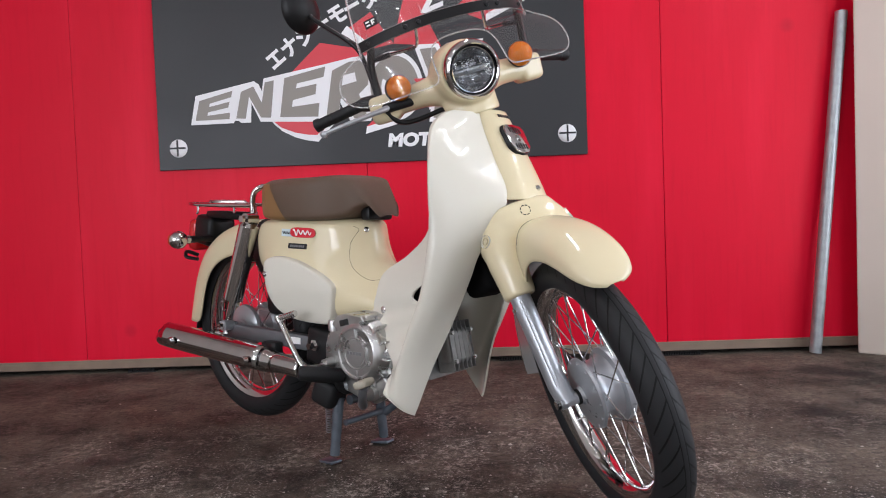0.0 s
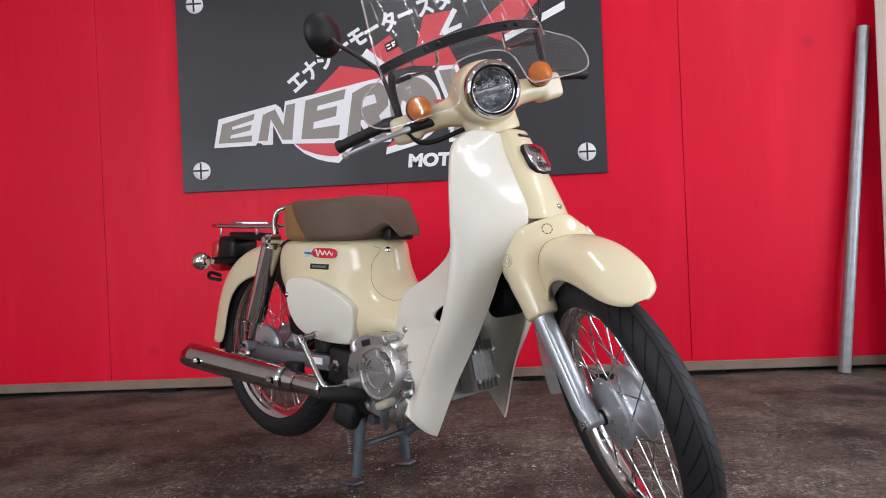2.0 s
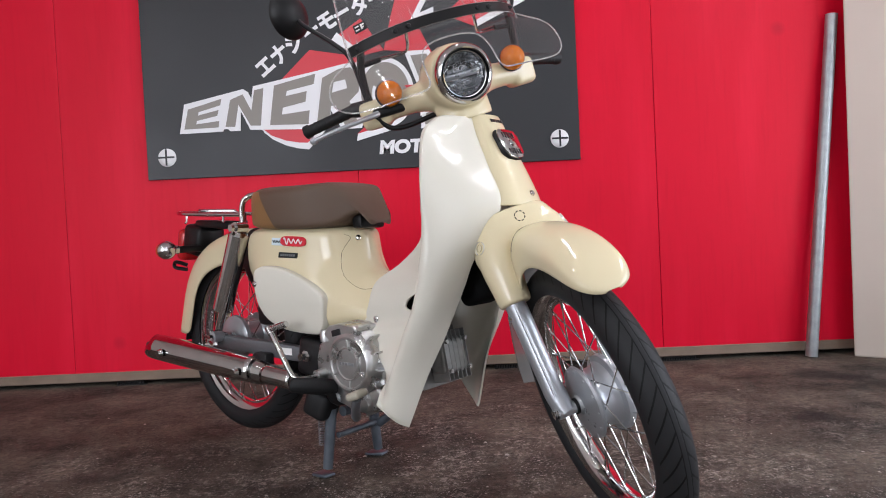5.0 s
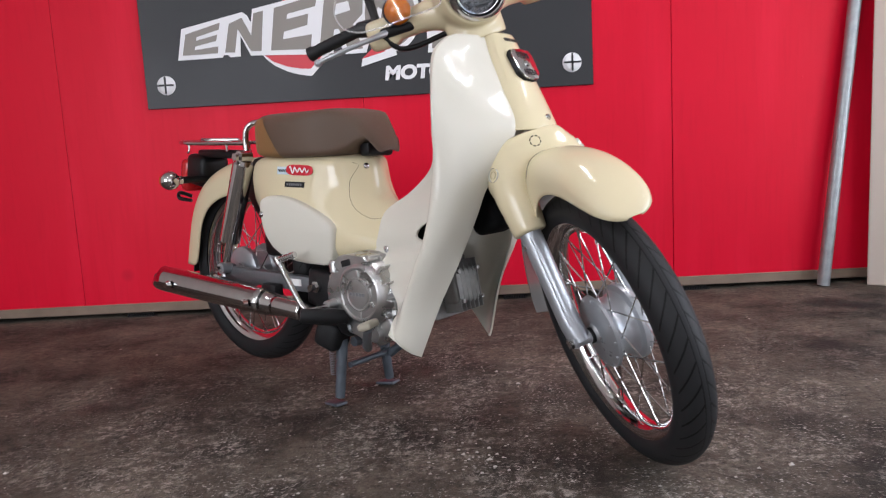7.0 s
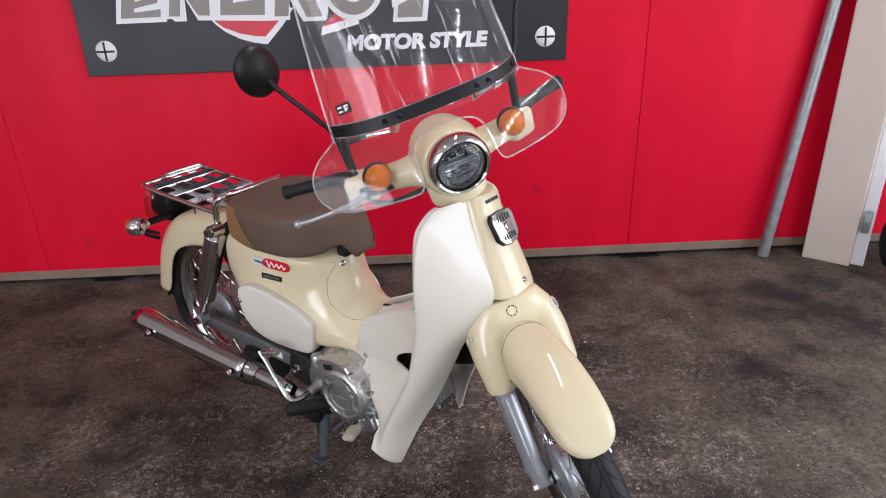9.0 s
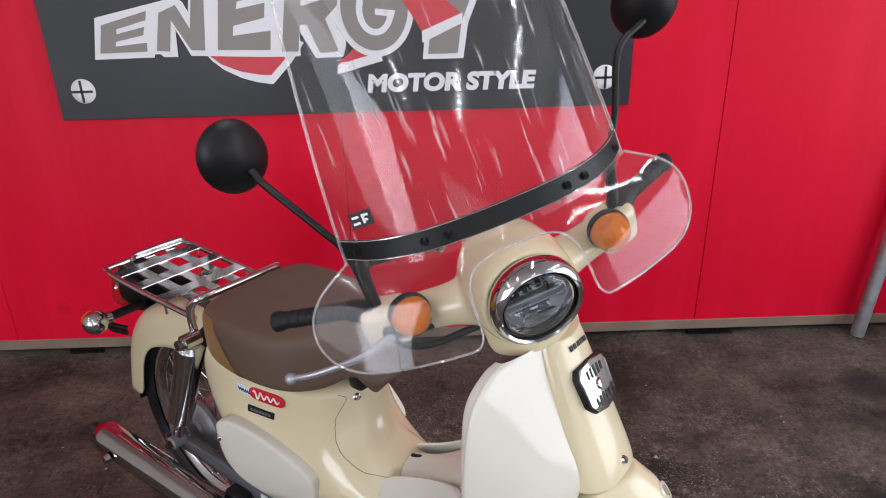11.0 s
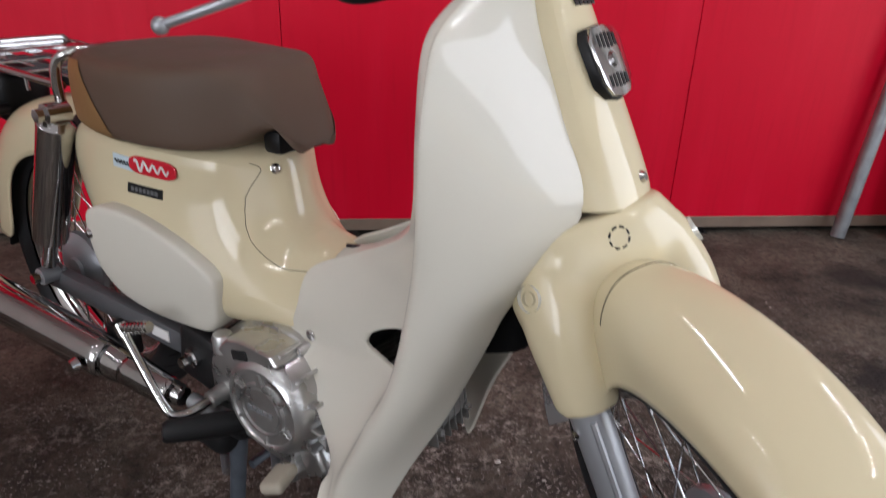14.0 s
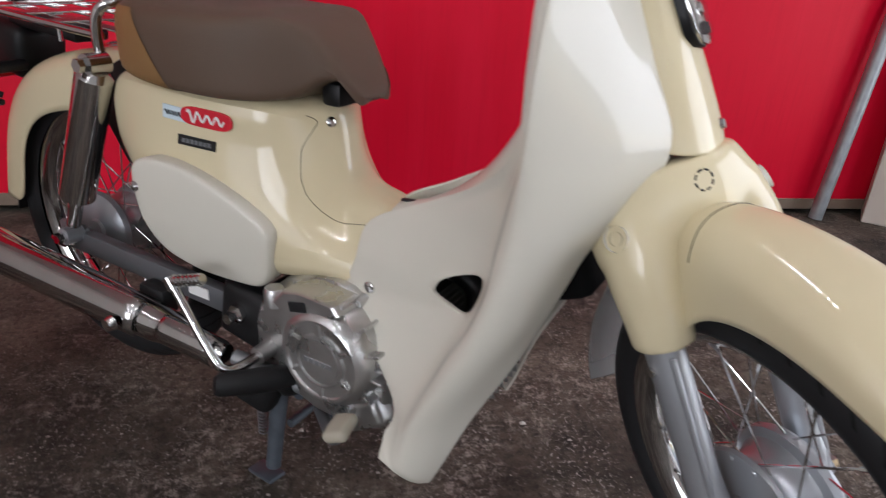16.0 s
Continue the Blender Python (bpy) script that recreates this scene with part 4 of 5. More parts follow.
# ---- wheels ----
def wheel(name, centre, r_out, tyre_w, basis, hub):
    cx, cy, cz = centre
    at = pose(cx, cy, cz)
    rt = tyre_w / 2
    rim_r = r_out - tyre_w * 0.86
    rim_prof = [(rim_r + .004, -.026), (rim_r + .008, -.027), (rim_r + .010, -.024), (rim_r - .002, -.020), (rim_r - .010, -.014), (rim_r - .016, 0), (rim_r - .010, .014), (rim_r - .002, .020), (rim_r + .010, .024), (rim_r + .008, .027), (rim_r + .004, .026), (rim_r - .006, .019), (rim_r - .014, .013), (rim_r - .020, 0), (rim_r - .014, -.013), (rim_r - .006, -.019)]
    w = part(name, lathe(rim_prof, 72, at, close=True), CHROME, bike, "spoked wheel with a chrome rim", 50, basis)
    # tyre
    prof = []
    for k in range(29):
        a = radians(-132 + 264 * k / 28)
        prof.append((r_out - rt + rt * math.cos(a) * (1.0 if math.cos(a) > 0 else 0.86), rt * math.sin(a) * (1.0 - .04 * math.cos(a) ** 2)))
    bm = bmesh.new()
    seg = 96
    rows = [[at @ Vector((r * math.cos(a), h, r * math.sin(a))) for r, h in prof] for a in (2 * math.pi * k / seg for k in range(seg))]
    grid_faces(bm, rows, close_v=True)
    uvl = bm.loops.layers.uv.new("UVMap")
    n = len(prof)
    for fi, f in enumerate(bm.faces):
        i, j = divmod(fi, n - 1)
        for lp, (du, dv) in zip(f.loops, ((0, 0), (0, 1), (1, 1), (1, 0))):
            lp[uvl].uv = ((i + du) / seg, (j + dv) / (n - 1))
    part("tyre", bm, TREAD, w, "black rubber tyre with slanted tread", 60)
    # hub and drum
    hb = part("hub", lathe(hub, 48, at), SILVER, w, "silver painted drum hub", 35)
    fl = .062 if r_out < .283 else .060
    for k in range(36):
        a0 = 2 * math.pi * k / 36
        side = 1 if k % 2 else -1
        lean = radians(38) * (1 if (k // 2) % 2 else -1)
        y0 = side * .026 + (0.008 if r_out < .283 else 0)
        p0 = at @ Vector((fl * math.cos(a0 + lean), y0, fl * math.sin(a0 + lean)))
        p1 = at @ Vector(((rim_r - .016) * math.cos(a0), side * .006, (rim_r - .016) * math.sin(a0)))
        part("spoke", tube([p0, p1], .0015, 6, 1), CHROME, w)
        d = (p0 - p1).normalized()
        part("nipple", tube([p1 - d * .002, p1 + d * .014], .0028, 6, 1), CHROME, w)
    return w


front_hub = [(0, -.046), (.018, -.046), (.020, -.040), (.058, -.036), (.072, -.032), (.074, -.026), (.066, -.022), (.060, -.012), (.060, .010), (.066, .020), (.077, .024), (.078, .034), (.074, .040), (.03, .046), (0, .046)]
rear_hub = [(0, -.062), (.02, -.062), (.022, -.056), (.055, -.054), (.068, -.046), (.070, -.036), (.062, -.028), (.056, -.01), (.056, .02), (.066, .028), (.070, .04), (.05, .05), (0, .055)]
FRONT = PIVOT + 0.059 * AHEAD
front_wheel = wheel("front_wheel", FRONT, .279, .072, STEERED, front_hub)
rear_wheel = wheel("rear_wheel", (0, -.012, .318), .288, .082, None, rear_hub)
for k in range(12):
    a = 2 * math.pi * k / 12
    part("hub_rivet", lathe([(0, -.003), (.003, -.002), (.004, 0)], 8, pose(FRONT.x + .066 * math.cos(a), -.033, FRONT.z + .066 * math.sin(a))), SILVER, front_wheel)

# ---- front fork and fender ----
for sgn in (-1, 1):
    leg = part("fork_leg", tube([fork_at(-.005, .056, sgn * .070), fork_at(.03, .052, sgn * .074), fork_at(.08, .05, sgn * .075), fork_at(.26, .05, sgn * .075)], [.020, .0225, .0215, .0225], 20, 4), SILVER, bike, "silver painted fork slider", 40, STEERED)
    part("leg_rib", tube([fork_at(.03, .070, sgn * .082), fork_at(.22, .071, sgn * .082)], .004, 8, 1), SILVER, leg)
    part("axle_boss", tube([fork_at(.0, .059, sgn * .046), fork_at(.0, .059, sgn * .088)], [.013, .013], 16, 1), SILVER, leg)
    part("axle_nut", tube([fork_at(0, .059, sgn * .086), fork_at(0, .059, sgn * .098)], .010, 6, 1), CHROME, leg)
    part("leg_bolt", tube([fork_at(.205, .05, sgn * .095), fork_at(.205, .05, sgn * .101)], .006, 8, 1), CHROME, leg)
part("axle_spacer", tube([fork_at(0, .059, -.036), fork_at(0, .059, -.052)], .016, 16, 1), BLACK, bike, "", 40, STEERED)


def fork_cover():
    bm = bmesh.new()
    for sgn in (-1, 1):
        add_tube(bm, [fork_at(.229, .050, sgn * .073), fork_at(.27, .049, sgn * .072), fork_at(.32, .045, sgn * .068), fork_at(.37, .035, sgn * .055)], [.035, .038, .044, .048], 24, 4)
    rows = []
    for u, hw, c, fr in ((.315, .070, .030, .030), (.325, .108, .030, .046), (.35, .110, .030, .056), (.38, .102, .028, .062), (.405, .088, .026, .064), (.420, .080, .024, .063), (.424, .060, .024, .050)):
        rows.append([fork_at(u, c + fr * math.copysign(abs(math.cos(a)) ** .8, math.cos(a)), hw * math.copysign(abs(math.sin(a)) ** .8, math.sin(a))) for a in (2 * math.pi * k / 32 for k in range(32))])
    vs = grid_faces(bm, rows, close_u=True)
    cap_rows(bm, vs)
    return fuse(part("fork_cover", bm, CREAM, bike, "glossy cream fork cover", 60, STEERED), .0035, 18)


fork_cov = fork_cover()
for sgn in (-1, 1):
    m = stick(fork_cov, 1.046, sgn * .092, .604)
    part("cover_washer", lathe([(.0075, -.005), (.012, -.005), (.0140, -.003), (.0145, .003)], 24, m), WASHERM, fork_cov)
    part("cover_bolt", lathe([(0, -.0105), (.0055, -.0105), (.0072, -.009), (.0078, -.0065), (.0078, .003)], 16, m), CHROME, fork_cov)
    part("bolt_gap", lathe([(.0076, -.0052), (.0098, -.0054), (.0102, -.0048)], 24, m), DARK, fork_cov)
    part("bolt_recess", lathe([(0, -.0108), (.0034, -.0108), (.0036, -.0100)], 6, m), DARK, fork_cov)
# small ring mark on the front of the cover
for k in range(8):
    a = 2 * math.pi * k / 8
    c = fork_at(.395, .0895, 0)
    p = [c + .011 * (math.cos(a + d) * Vector((0, 1, 0)) + math.sin(a + d) * AXIS) for d in (0, .25, .5)]
    part("ring_mark", tube(p, .0012, 6, 2), BLACK, fork_cov)


def front_fender():
    secs = [((1.058, .612), (1.096, .470), .056), ((1.072, .624), (1.109, .494), .060), ((1.103, .634), (1.126, .530), .063), ((1.152, .639), (1.161, .561), .064), ((1.213, .637), (1.216, .578), .064), ((1.270, .628), (1.272, .577), .063), ((1.318, .610), (1.318, .566), .061), ((1.351, .590), (1.349, .555), .057), ((1.374, .568), (1.370, .547), .048), ((1.387, .549), (1.382, .539), .033), ((1.391, .540), (1.388, .535), .014)]
    bm = bmesh.new()
    rows = []
    for (rx, rz), (ex, ez), hw in secs:
        row = []
        for k in range(-6, 7):
            t = k / 6
            a = abs(t) * math.pi / 2
            row.append((ex + (rx - ex) * math.cos(a) ** .66, math.copysign(hw * math.sin(a) ** .78, t) if t else 0, ez + (rz - ez) * math.cos(a) ** .66))
        rows.append(row)
    grid_faces(bm, rows)
    return thick(sub(part("front_fender", bm, CREAM, bike, "long-nosed glossy cream front fender", 60, STEERED), 2), .004, -1)


fender = front_fender()
# dark joint where the fender meets the fork cover
bpy.context.view_layer.update()
joint = []
for k in range(-9, 10):
    a = abs(k) / 13 * math.pi / 2
    c = Vector((1.120, math.copysign(.068 * math.sin(a) ** .78, k) if k else 0, .520 + .122 * math.cos(a) ** .66))
    c.x += (1 - math.cos(a)) * .028 - .030
    mid = fork_at(.33, .06, 0)
    joint.append(max((stick(ob, *c).translation for ob in (fork_cov, fender)), key=lambda p: (p - mid).length))
part("fender_joint", tube(joint, .0007, 6, 2), BLACK, fender)
# mud guard flap behind the front wheel
fb = bmesh.new()
grid_faces(fb, [[fork_at(u + cut * abs(y) * 8, ah, y) for y in (-.046, -.036, -.015, .015, .036, .046)] for u, ah, cut in ((.31, -.03, 0), (.22, -.155, 0), (.13, -.222, 0), (.09, -.235, 0), (.076, -.238, .02), (.070, -.240, .05))])
thick(sub(part("rear_flap", fb, FLAPM, bike, "pale translucent inner flap behind the front wheel", 60, STEERED), 2), .003)

# ---- handlebar ----
def bar_cover():
    bm = bmesh.new()
    # headlight pod and neck
    rows = []
    for x, r, zc in ((.915, .012, .962), (.918, .058, .962), (.954, .0585, .962), (.956, .066, .962), (.94, .072, .962), (.90, .076, .962), (.86, .070, .964), (.825, .052, .966), (.815, .03, .966)):
        rows.append([(x - .10 * (math.sin(a) * r), r * 1.02 * math.cos(a), zc + r * math.sin(a)) for a in (2 * math.pi * k / 28 for k in range(28))])
    vs = grid_faces(bm, rows, close_u=True)
    cap_rows(bm, vs)
    rows = []
    for z, xc, rx, ry in ((.868, .905, .046, .063), (.885, .902, .046, .063), (.91, .895, .045, .064), (.95, .885, .045, .064)):
        rows.append([(xc + rx * math.cos(a), ry * math.sin(a), z) for a in (2 * math.pi * k / 28 for k in range(28))])
    vs = grid_faces(bm, rows, close_u=True)
    cap_rows(bm, vs)
    for sgn in (-1, 1):
        add_tube(bm, [(.885, sgn * .03, .942), (.872, sgn * .085, .944), (.855, sgn * .135, .942), (.842, sgn * .165, .940)], [.050, .032, .028, .028], 20, 4, True, 1.0)
        add_box(bm, (.055, .070, .064), pose(.838, sgn * .180, .937, 0, 0, sgn * 20), .014, 3)
    return fuse(part("handlebar_cover", bm, CREAM, bike, "cream handlebar and headlight cover", 60, STEERED), .0035, 9)


bars = bar_cover()
HL = pose(.957, .003, .962, 0, 6, 0) @ pose(0, 0, 0, 0, 0, 90)
# local y of HL points back along the bike, so -y is ahead
hl = part("headlight", lathe([(.052, .012), (.0620, .012), (.0650, .004), (.0645, -.010), (.0605, -.018), (.0560, -.0205), (.0535, -.0185), (.0525, -.012), (.0520, .0)], 64, HL), CHROME, bike, "round headlight with a chrome bezel", 40, STEERED)
part("black_ring", lathe([(.0530, -.0120), (.0515, -.0130), (.0500, -.011), (.0500, .004)], 64, HL), BLACK, hl)
part("inner_ring", lathe([(.0503, -.009), (.0490, -.0135), (.0465, -.0130), (.0450, -.007), (.0450, .002)], 64, HL), CHROME, hl)
bowl = part("bowl", lathe([(.0455, -.002), (.040, .012), (.022, .022), (0, .024)], 48, HL), DARKCHROME, hl, "bright stepped reflector bowl")
part("lamp_shelf", box((.082, .020, .004), HL @ pose(0, .002, .001), .001), SILVER, bowl)
for k, (x, w) in enumerate(((-.027, .013), (-.011, .016), (.008, .018), (.026, .014))):
    part("reflector_facet", box((w, .010, .020), HL @ pose(x, .010, .016, 18 - 5 * (k % 2), 0, -14 + 9 * k), .002), DARKCHROME, bowl, smooth=0)
for x, z, w, h in ((-.026, .020, .012, .007), (-.008, .022, .012, .008), (.008, .024, .007, .009), (-.017, .026, .024, .0022), (.020, .014, .003, .012)):
    part("bowl_patch", box((w, .006, h), HL @ pose(x, .001, z)), BLACK, bowl, smooth=0)
# grey bars and patches built in for the mottled dark reflections low down
for k, w in enumerate((.050, .036, .044)):
    z = -.014 - .0085 * k
    part("reflection_bar", box((w, .003, .0016), HL @ pose(.004 * (k - 1), .004, z), .0005), GREYP, bowl, smooth=0)
for x, z, w, h in ((-.014, -.018, .010, .005), (.010, -.020, .013, .006), (-.004, -.029, .012, .005)):
    part("bowl_patch", box((w, .003, h), HL @ pose(x, .005, z, 0, 12, 0), .001), GREYP, bowl, smooth=0)
# silver bar in place of the pale reflection across the bowl
part("reflection_band", box((.080, .006, .012), HL @ pose(0, .003, -.001), .002), SILVER, bowl)
glass = part("lamp_glass", lathe([(.0470, -.013), (.042, -.0175), (.030, -.0215), (.015, -.0235), (0, -.024)], 48, HL), LENS, hl)
glass.visible_shadow = False
for a in (215, 270, 325):
    part("bezel_clip", box((.010, .012, .007), HL @ pose(.0630 * math.cos(radians(a)), .004, .0630 * math.sin(radians(a)), 0, 90 - a, 0), .002), CHROME, hl)

for sgn in (-1, 1):
    m = pose(.898, sgn * .150, .970) @ pose(0, 0, 0, 0, 0, 90 - sgn * 6)
    ind = part("indicator", lathe([(.0285, .016), (.0285, .004), (.0275, -.002), (.024, -.012), (.016, -.020), (.008, -.0235), (0, -.0245)], 40, m), AMBER, bike, "round amber turn signal lens", 40, STEERED)
    part("reflector_cup", lathe([(0, .012), (.012, .011), (.024, .005), (.0268, .001)], 32, m), CHROME, ind)
    part("indicator_base", lathe([(0, .028), (.02, .026), (.0295, .016), (.0300, .006), (.0285, .004)], 40, m), BLACK, ind)
    part("indicator_stub", tube([(.880, sgn * .132, .952), (.885, sgn * .150, .966)], .010, 12, 1), BLACK, bike, "", 40, STEERED)
    g0, g1 = Vector((.818, sgn * .215, .962)), Vector((.742, sgn * .335, .946))
    grip = part("grip", tube([g0, g0.lerp(g1, .06), g0.lerp(g1, .9), g0.lerp(g1, .93), g1], [.0125, .0130, .0130, .0158, .0158], 20, 1), RUBBER, bike, "black ribbed rubber handlebar grip", 40, STEERED)
    for k in range(7):
        c = g0.lerp(g1, .12 + .11 * k)
        d = (g1 - g0).normalized()
        part("grip_ring", tube([c - d * .002, c + d * .002], .0137, 20, 1), RUBBER, grip)
    part("switch_housing", tube([Vector((.835, sgn * .190, .955)), g0.lerp(g1, .08)], [.020, .0165], 20, 1), BLACK, bike, "black switch housing", 40, STEERED)
    # mirror
    mc = Vector((.742, -.286 if sgn < 0 else .330, 1.207))
    stalk = [Vector((.838, sgn * .192, .955)), Vector((.838, sgn * .198, 1.06)), Vector((.826, sgn * .218, 1.105)), Vector((.775, sgn * .262, 1.168)), mc + Vector((.016, -sgn * .014, -.018))]
    mm = Matrix.Translation(mc) @ pose(0, 0, 0, 8, 0, 90 - sgn * 24) @ pose(0, 0, 0, 0, sgn * 18, 0) @ Matrix.Diagonal((.80, .8, .92, 1))
    mir = part("mirror", lathe([(0, -.030), (.012, -.0295), (.032, -.024), (.050, -.012), (.0585, .000), (.0595, .006), (.057, .009), (.054, .007)], 48, mm), BLACK, bike, "round black rear-view mirror", 40, STEERED)
    part("mirror_glass", lathe([(.0545, .007), (0, .007)], 48, mm), CHROME, mir)
    part("stalk", tube(stalk, .0052, 10, 5), BLACK, mir)

# front brake lever with its cable
lever = part("brake_lever", tube([(.866, -.165, .938), (.880, -.20, .934), (.884, -.245, .930), (.872, -.30, .925), (.857, -.330, .921)], [.008, .0065, .0052, .0048, .0048], 12, 5, .8), SILVER, bike, "polished front brake lever", 40, STEERED)
lb = bmesh.new()
bmesh.ops.create_uvsphere(lb, u_segments=14, v_segments=10, radius=.0085, matrix=Matrix.Translation((.853, -.336, .920)))
part("lever_ball", lb, SILVER, lever)
part("lever_bracket", box((.05, .075, .022), pose(.858, -.155, .936, 0, 0, -10), .008, 3), BLACK, bike, "black brake lever bracket", 40, STEERED)
part("brake_cable", tube([(.862, -.185, .928), (.864, -.165, .900), (.872, -.13, .892), (.882, -.07, .898), (.89, -.02, .905)], .0058, 10, 6), BLACK, bike, "", 40, STEERED)

# ---- windscreen ----
def screen_pt(y, z):
    """The curved clear screen: furthest ahead in the middle, leaning back with height."""
    return Vector((.940 - 1.26 * y * y - 27 * y**4 - .42 * (z - 1.09), y, z))


def strip_z(y):
    return 1.092 - .35 * y * y


def windscreen():
    bm = bmesh.new()
    rows = []
    n = 16
    for k in range(15):
        z = 1.062 + .40 * k / 14
        hw = .204 - .052 * (k / 14) ** 1.3
        if k > 11:
            hw -= .012 * (k - 11) ** 1.6
        ys = [hw * (2 * j / n - 1) for j in range(n + 1)]
        rows.append([screen_pt(y, z + (strip_z(y) - 1.084) * (1 - k / 14)) for y in ys])
    grid_faces(bm, rows)
    w = part("windscreen", bm, SCREEN, bike, "clear curved acrylic windscreen", 60, STEERED)
    w.visible_shadow = False
    e1 = part("screen_edge", tube([r[0] for r in rows], .0024, 6, 1), EDGE, w)
    e2 = part("screen_edge", tube([r[-1] for r in rows], .0024, 6, 1), EDGE, w)
    e1.visible_shadow = e2.visible_shadow = False
    # black fixing strip
    sbm = bmesh.new()
    rows = []
    for j in range(25):
        y = .200 * (2 * j / 24 - 1)
        a, b = screen_pt(y, strip_z(y) - .011), screen_pt(y, strip_z(y) + .011)
        rows.append([a + Vector((.0035, 0, 0)), b + Vector((.0035, 0, 0)), b - Vector((.0035, 0, 0)), a - Vector((.0035, 0, 0))])
    vs = grid_faces(sbm, rows, close_u=True)
    cap_rows(sbm, vs)
    st = part("fixing_strip", sbm, BLACK, w, "black strip across the foot of the screen")
    for dz in (-.0115, .0115):
        line = [screen_pt(.200 * (2 * j / 24 - 1), strip_z(.200 * (2 * j / 24 - 1)) + dz) + Vector((.002, 0, 0)) for j in range(25)]
        part("strip_edge", tube(line, .0012, 6, 1), CHROME, st, "bright edge of the strip")
    for y in (-.185, -.106, -.077, .085, .114, .185):
        p = screen_pt(y, strip_z(y))
        part("strip_bolt", lathe([(0, -.006), (.004, -.006), (.0055, -.003), (.0055, 0)], 10, Matrix.Translation(p + Vector((.003, 0, 0))) @ pose(0, 0, 0, 0, 0, 90)), BLACK, st)
    p = screen_pt(-.165, 1.122)
    m = Matrix.Translation(p + Vector((.004, 0, 0))) @ pose(0, 0, 0, 0, -22, 0) @ pose(0, 0, 0, 0, 0, 66)
    lab = part("sticker", box((.030, .001, .020), m), BLACK, w, "small dark maker's sticker with pale bars", smooth=0)
    for dx, dz, sx, sz in ((-.007, .004, .009, .003), (-.007, -.004, .009, .003), (.006, .004, .009, .003), (.005, -.002, .007, .003), (.003, 0, .003, .012)):
        part("sticker_bar", box((sx, .001, sz), m @ pose(dx, -.001, dz)), BADGE_WHITE, lab, smooth=0)
    # lower guard that wraps in front of the hands
    half = [(0, 1.047), (.034, 1.045), (.060, 1.036), (.074, 1.018), (.079, .990), (.0805, .966), (.088, .953), (.102, .949), (.15, .947), (.21, .945), (.245, .949), (.268, .963), (.277, .987), (.270, 1.015), (.250, 1.037), (.222, 1.053), (.203, 1.064)]
    bm = bmesh.new()

    def gp(y, z):
        return Vector((.934 + .55 * (1.07 - z) - (1.15 + 18 * max(0, z - 1.03)) * y * y, y, z))
    rows = []
    ns = 44
    for j in range(ns + 1):
        y = .277 * (2 * j / ns - 1)
        ay = abs(y)
        def edge_z(pts):
            for (a, za), (b, zb) in zip(pts[:-1], pts[1:]):
                if a <= ay <= b:
                    return za + (zb - za) * (ay - a) / (b - a)
            return pts[-1][1]
        lo = edge_z(half[:13])
        hi = edge_z([(0, 1.090), (.10, 1.084), (.203, 1.064), (.222, 1.053), (.250, 1.037), (.270, 1.015), (.277, .988)])
        rows.append([gp(y, lo + (hi - lo) * t) for t in (0, .25, .5, .75, 1)])
    grid_faces(bm, rows)
    g = part("hand_guard", bm, ACRYL, bike, "clear acrylic guard in front of the grips", 60, STEERED)
    g.visible_shadow = False
    rim = [gp(y, z) for y, z in half]
    for sgn in (-1, 1):
        e = part("guard_edge", tube([Vector((p.x, sgn * p.y, p.z)) for p in rim], .0016, 8, 4), EDGE, g)
        e.visible_shadow = False
        part("stay", tube([(.835, sgn * .188, .955), (.846, sgn * .187, 1.03), (.872, sgn * .178, 1.078)], .0085, 10, 3), BLACK, w, "black screen stay")
        part("stay_clamp", tube([(.85, sgn * .187, 1.045), (.862, sgn * .14, 1.048)], .006, 8, 1), BLACK, w)
        part("wire_stay", tube([(.862, sgn * .14, 1.048), (.880, sgn * .095, 1.046), (.900, sgn * .083, 1.052), (.912, sgn * .080, 1.082)], .0035, 8, 4), CHROME, w)


windscreen()

# ---- rear end ----
def rear_fender():
    ridge = [(.13, .655), (.043, .655), (-.048, .645), (-.146, .615), (-.222, .560), (-.276, .478), (-.308, .395), (-.334, .325)]
    edge = [(.12, .56), (.043, .552), (-.03, .545), (-.115, .520), (-.168, .474), (-.198, .415), (-.222, .345), (-.250, .315)]
    hws = [.068, .073, .077, .079, .078, .076, .073, .068]
    bm = bmesh.new()
    rows = []
    for (rx, rz), (ex, ez), hw in zip(ridge, edge, hws):
        row = []
        for k in range(-6, 7):
            t = k / 6
            a = abs(t) * math.pi / 2
            row.append((ex + (rx - ex) * math.cos(a) ** .6, math.copysign(hw * math.sin(a) ** .6, t) if t else 0, ez + (rz - ez) * math.cos(a) ** .6))
        rows.append(row)
    grid_faces(bm, rows)
    return thick(sub(part("rear_fender", bm, CREAM, bike, "deep cream rear fender"), 2), .004, -1)


rear_fender()
part("mud_flap", box((.006, .13, .06), pose(-.262, 0, .325, 0, 15, 0), .002), BLACK, bike)
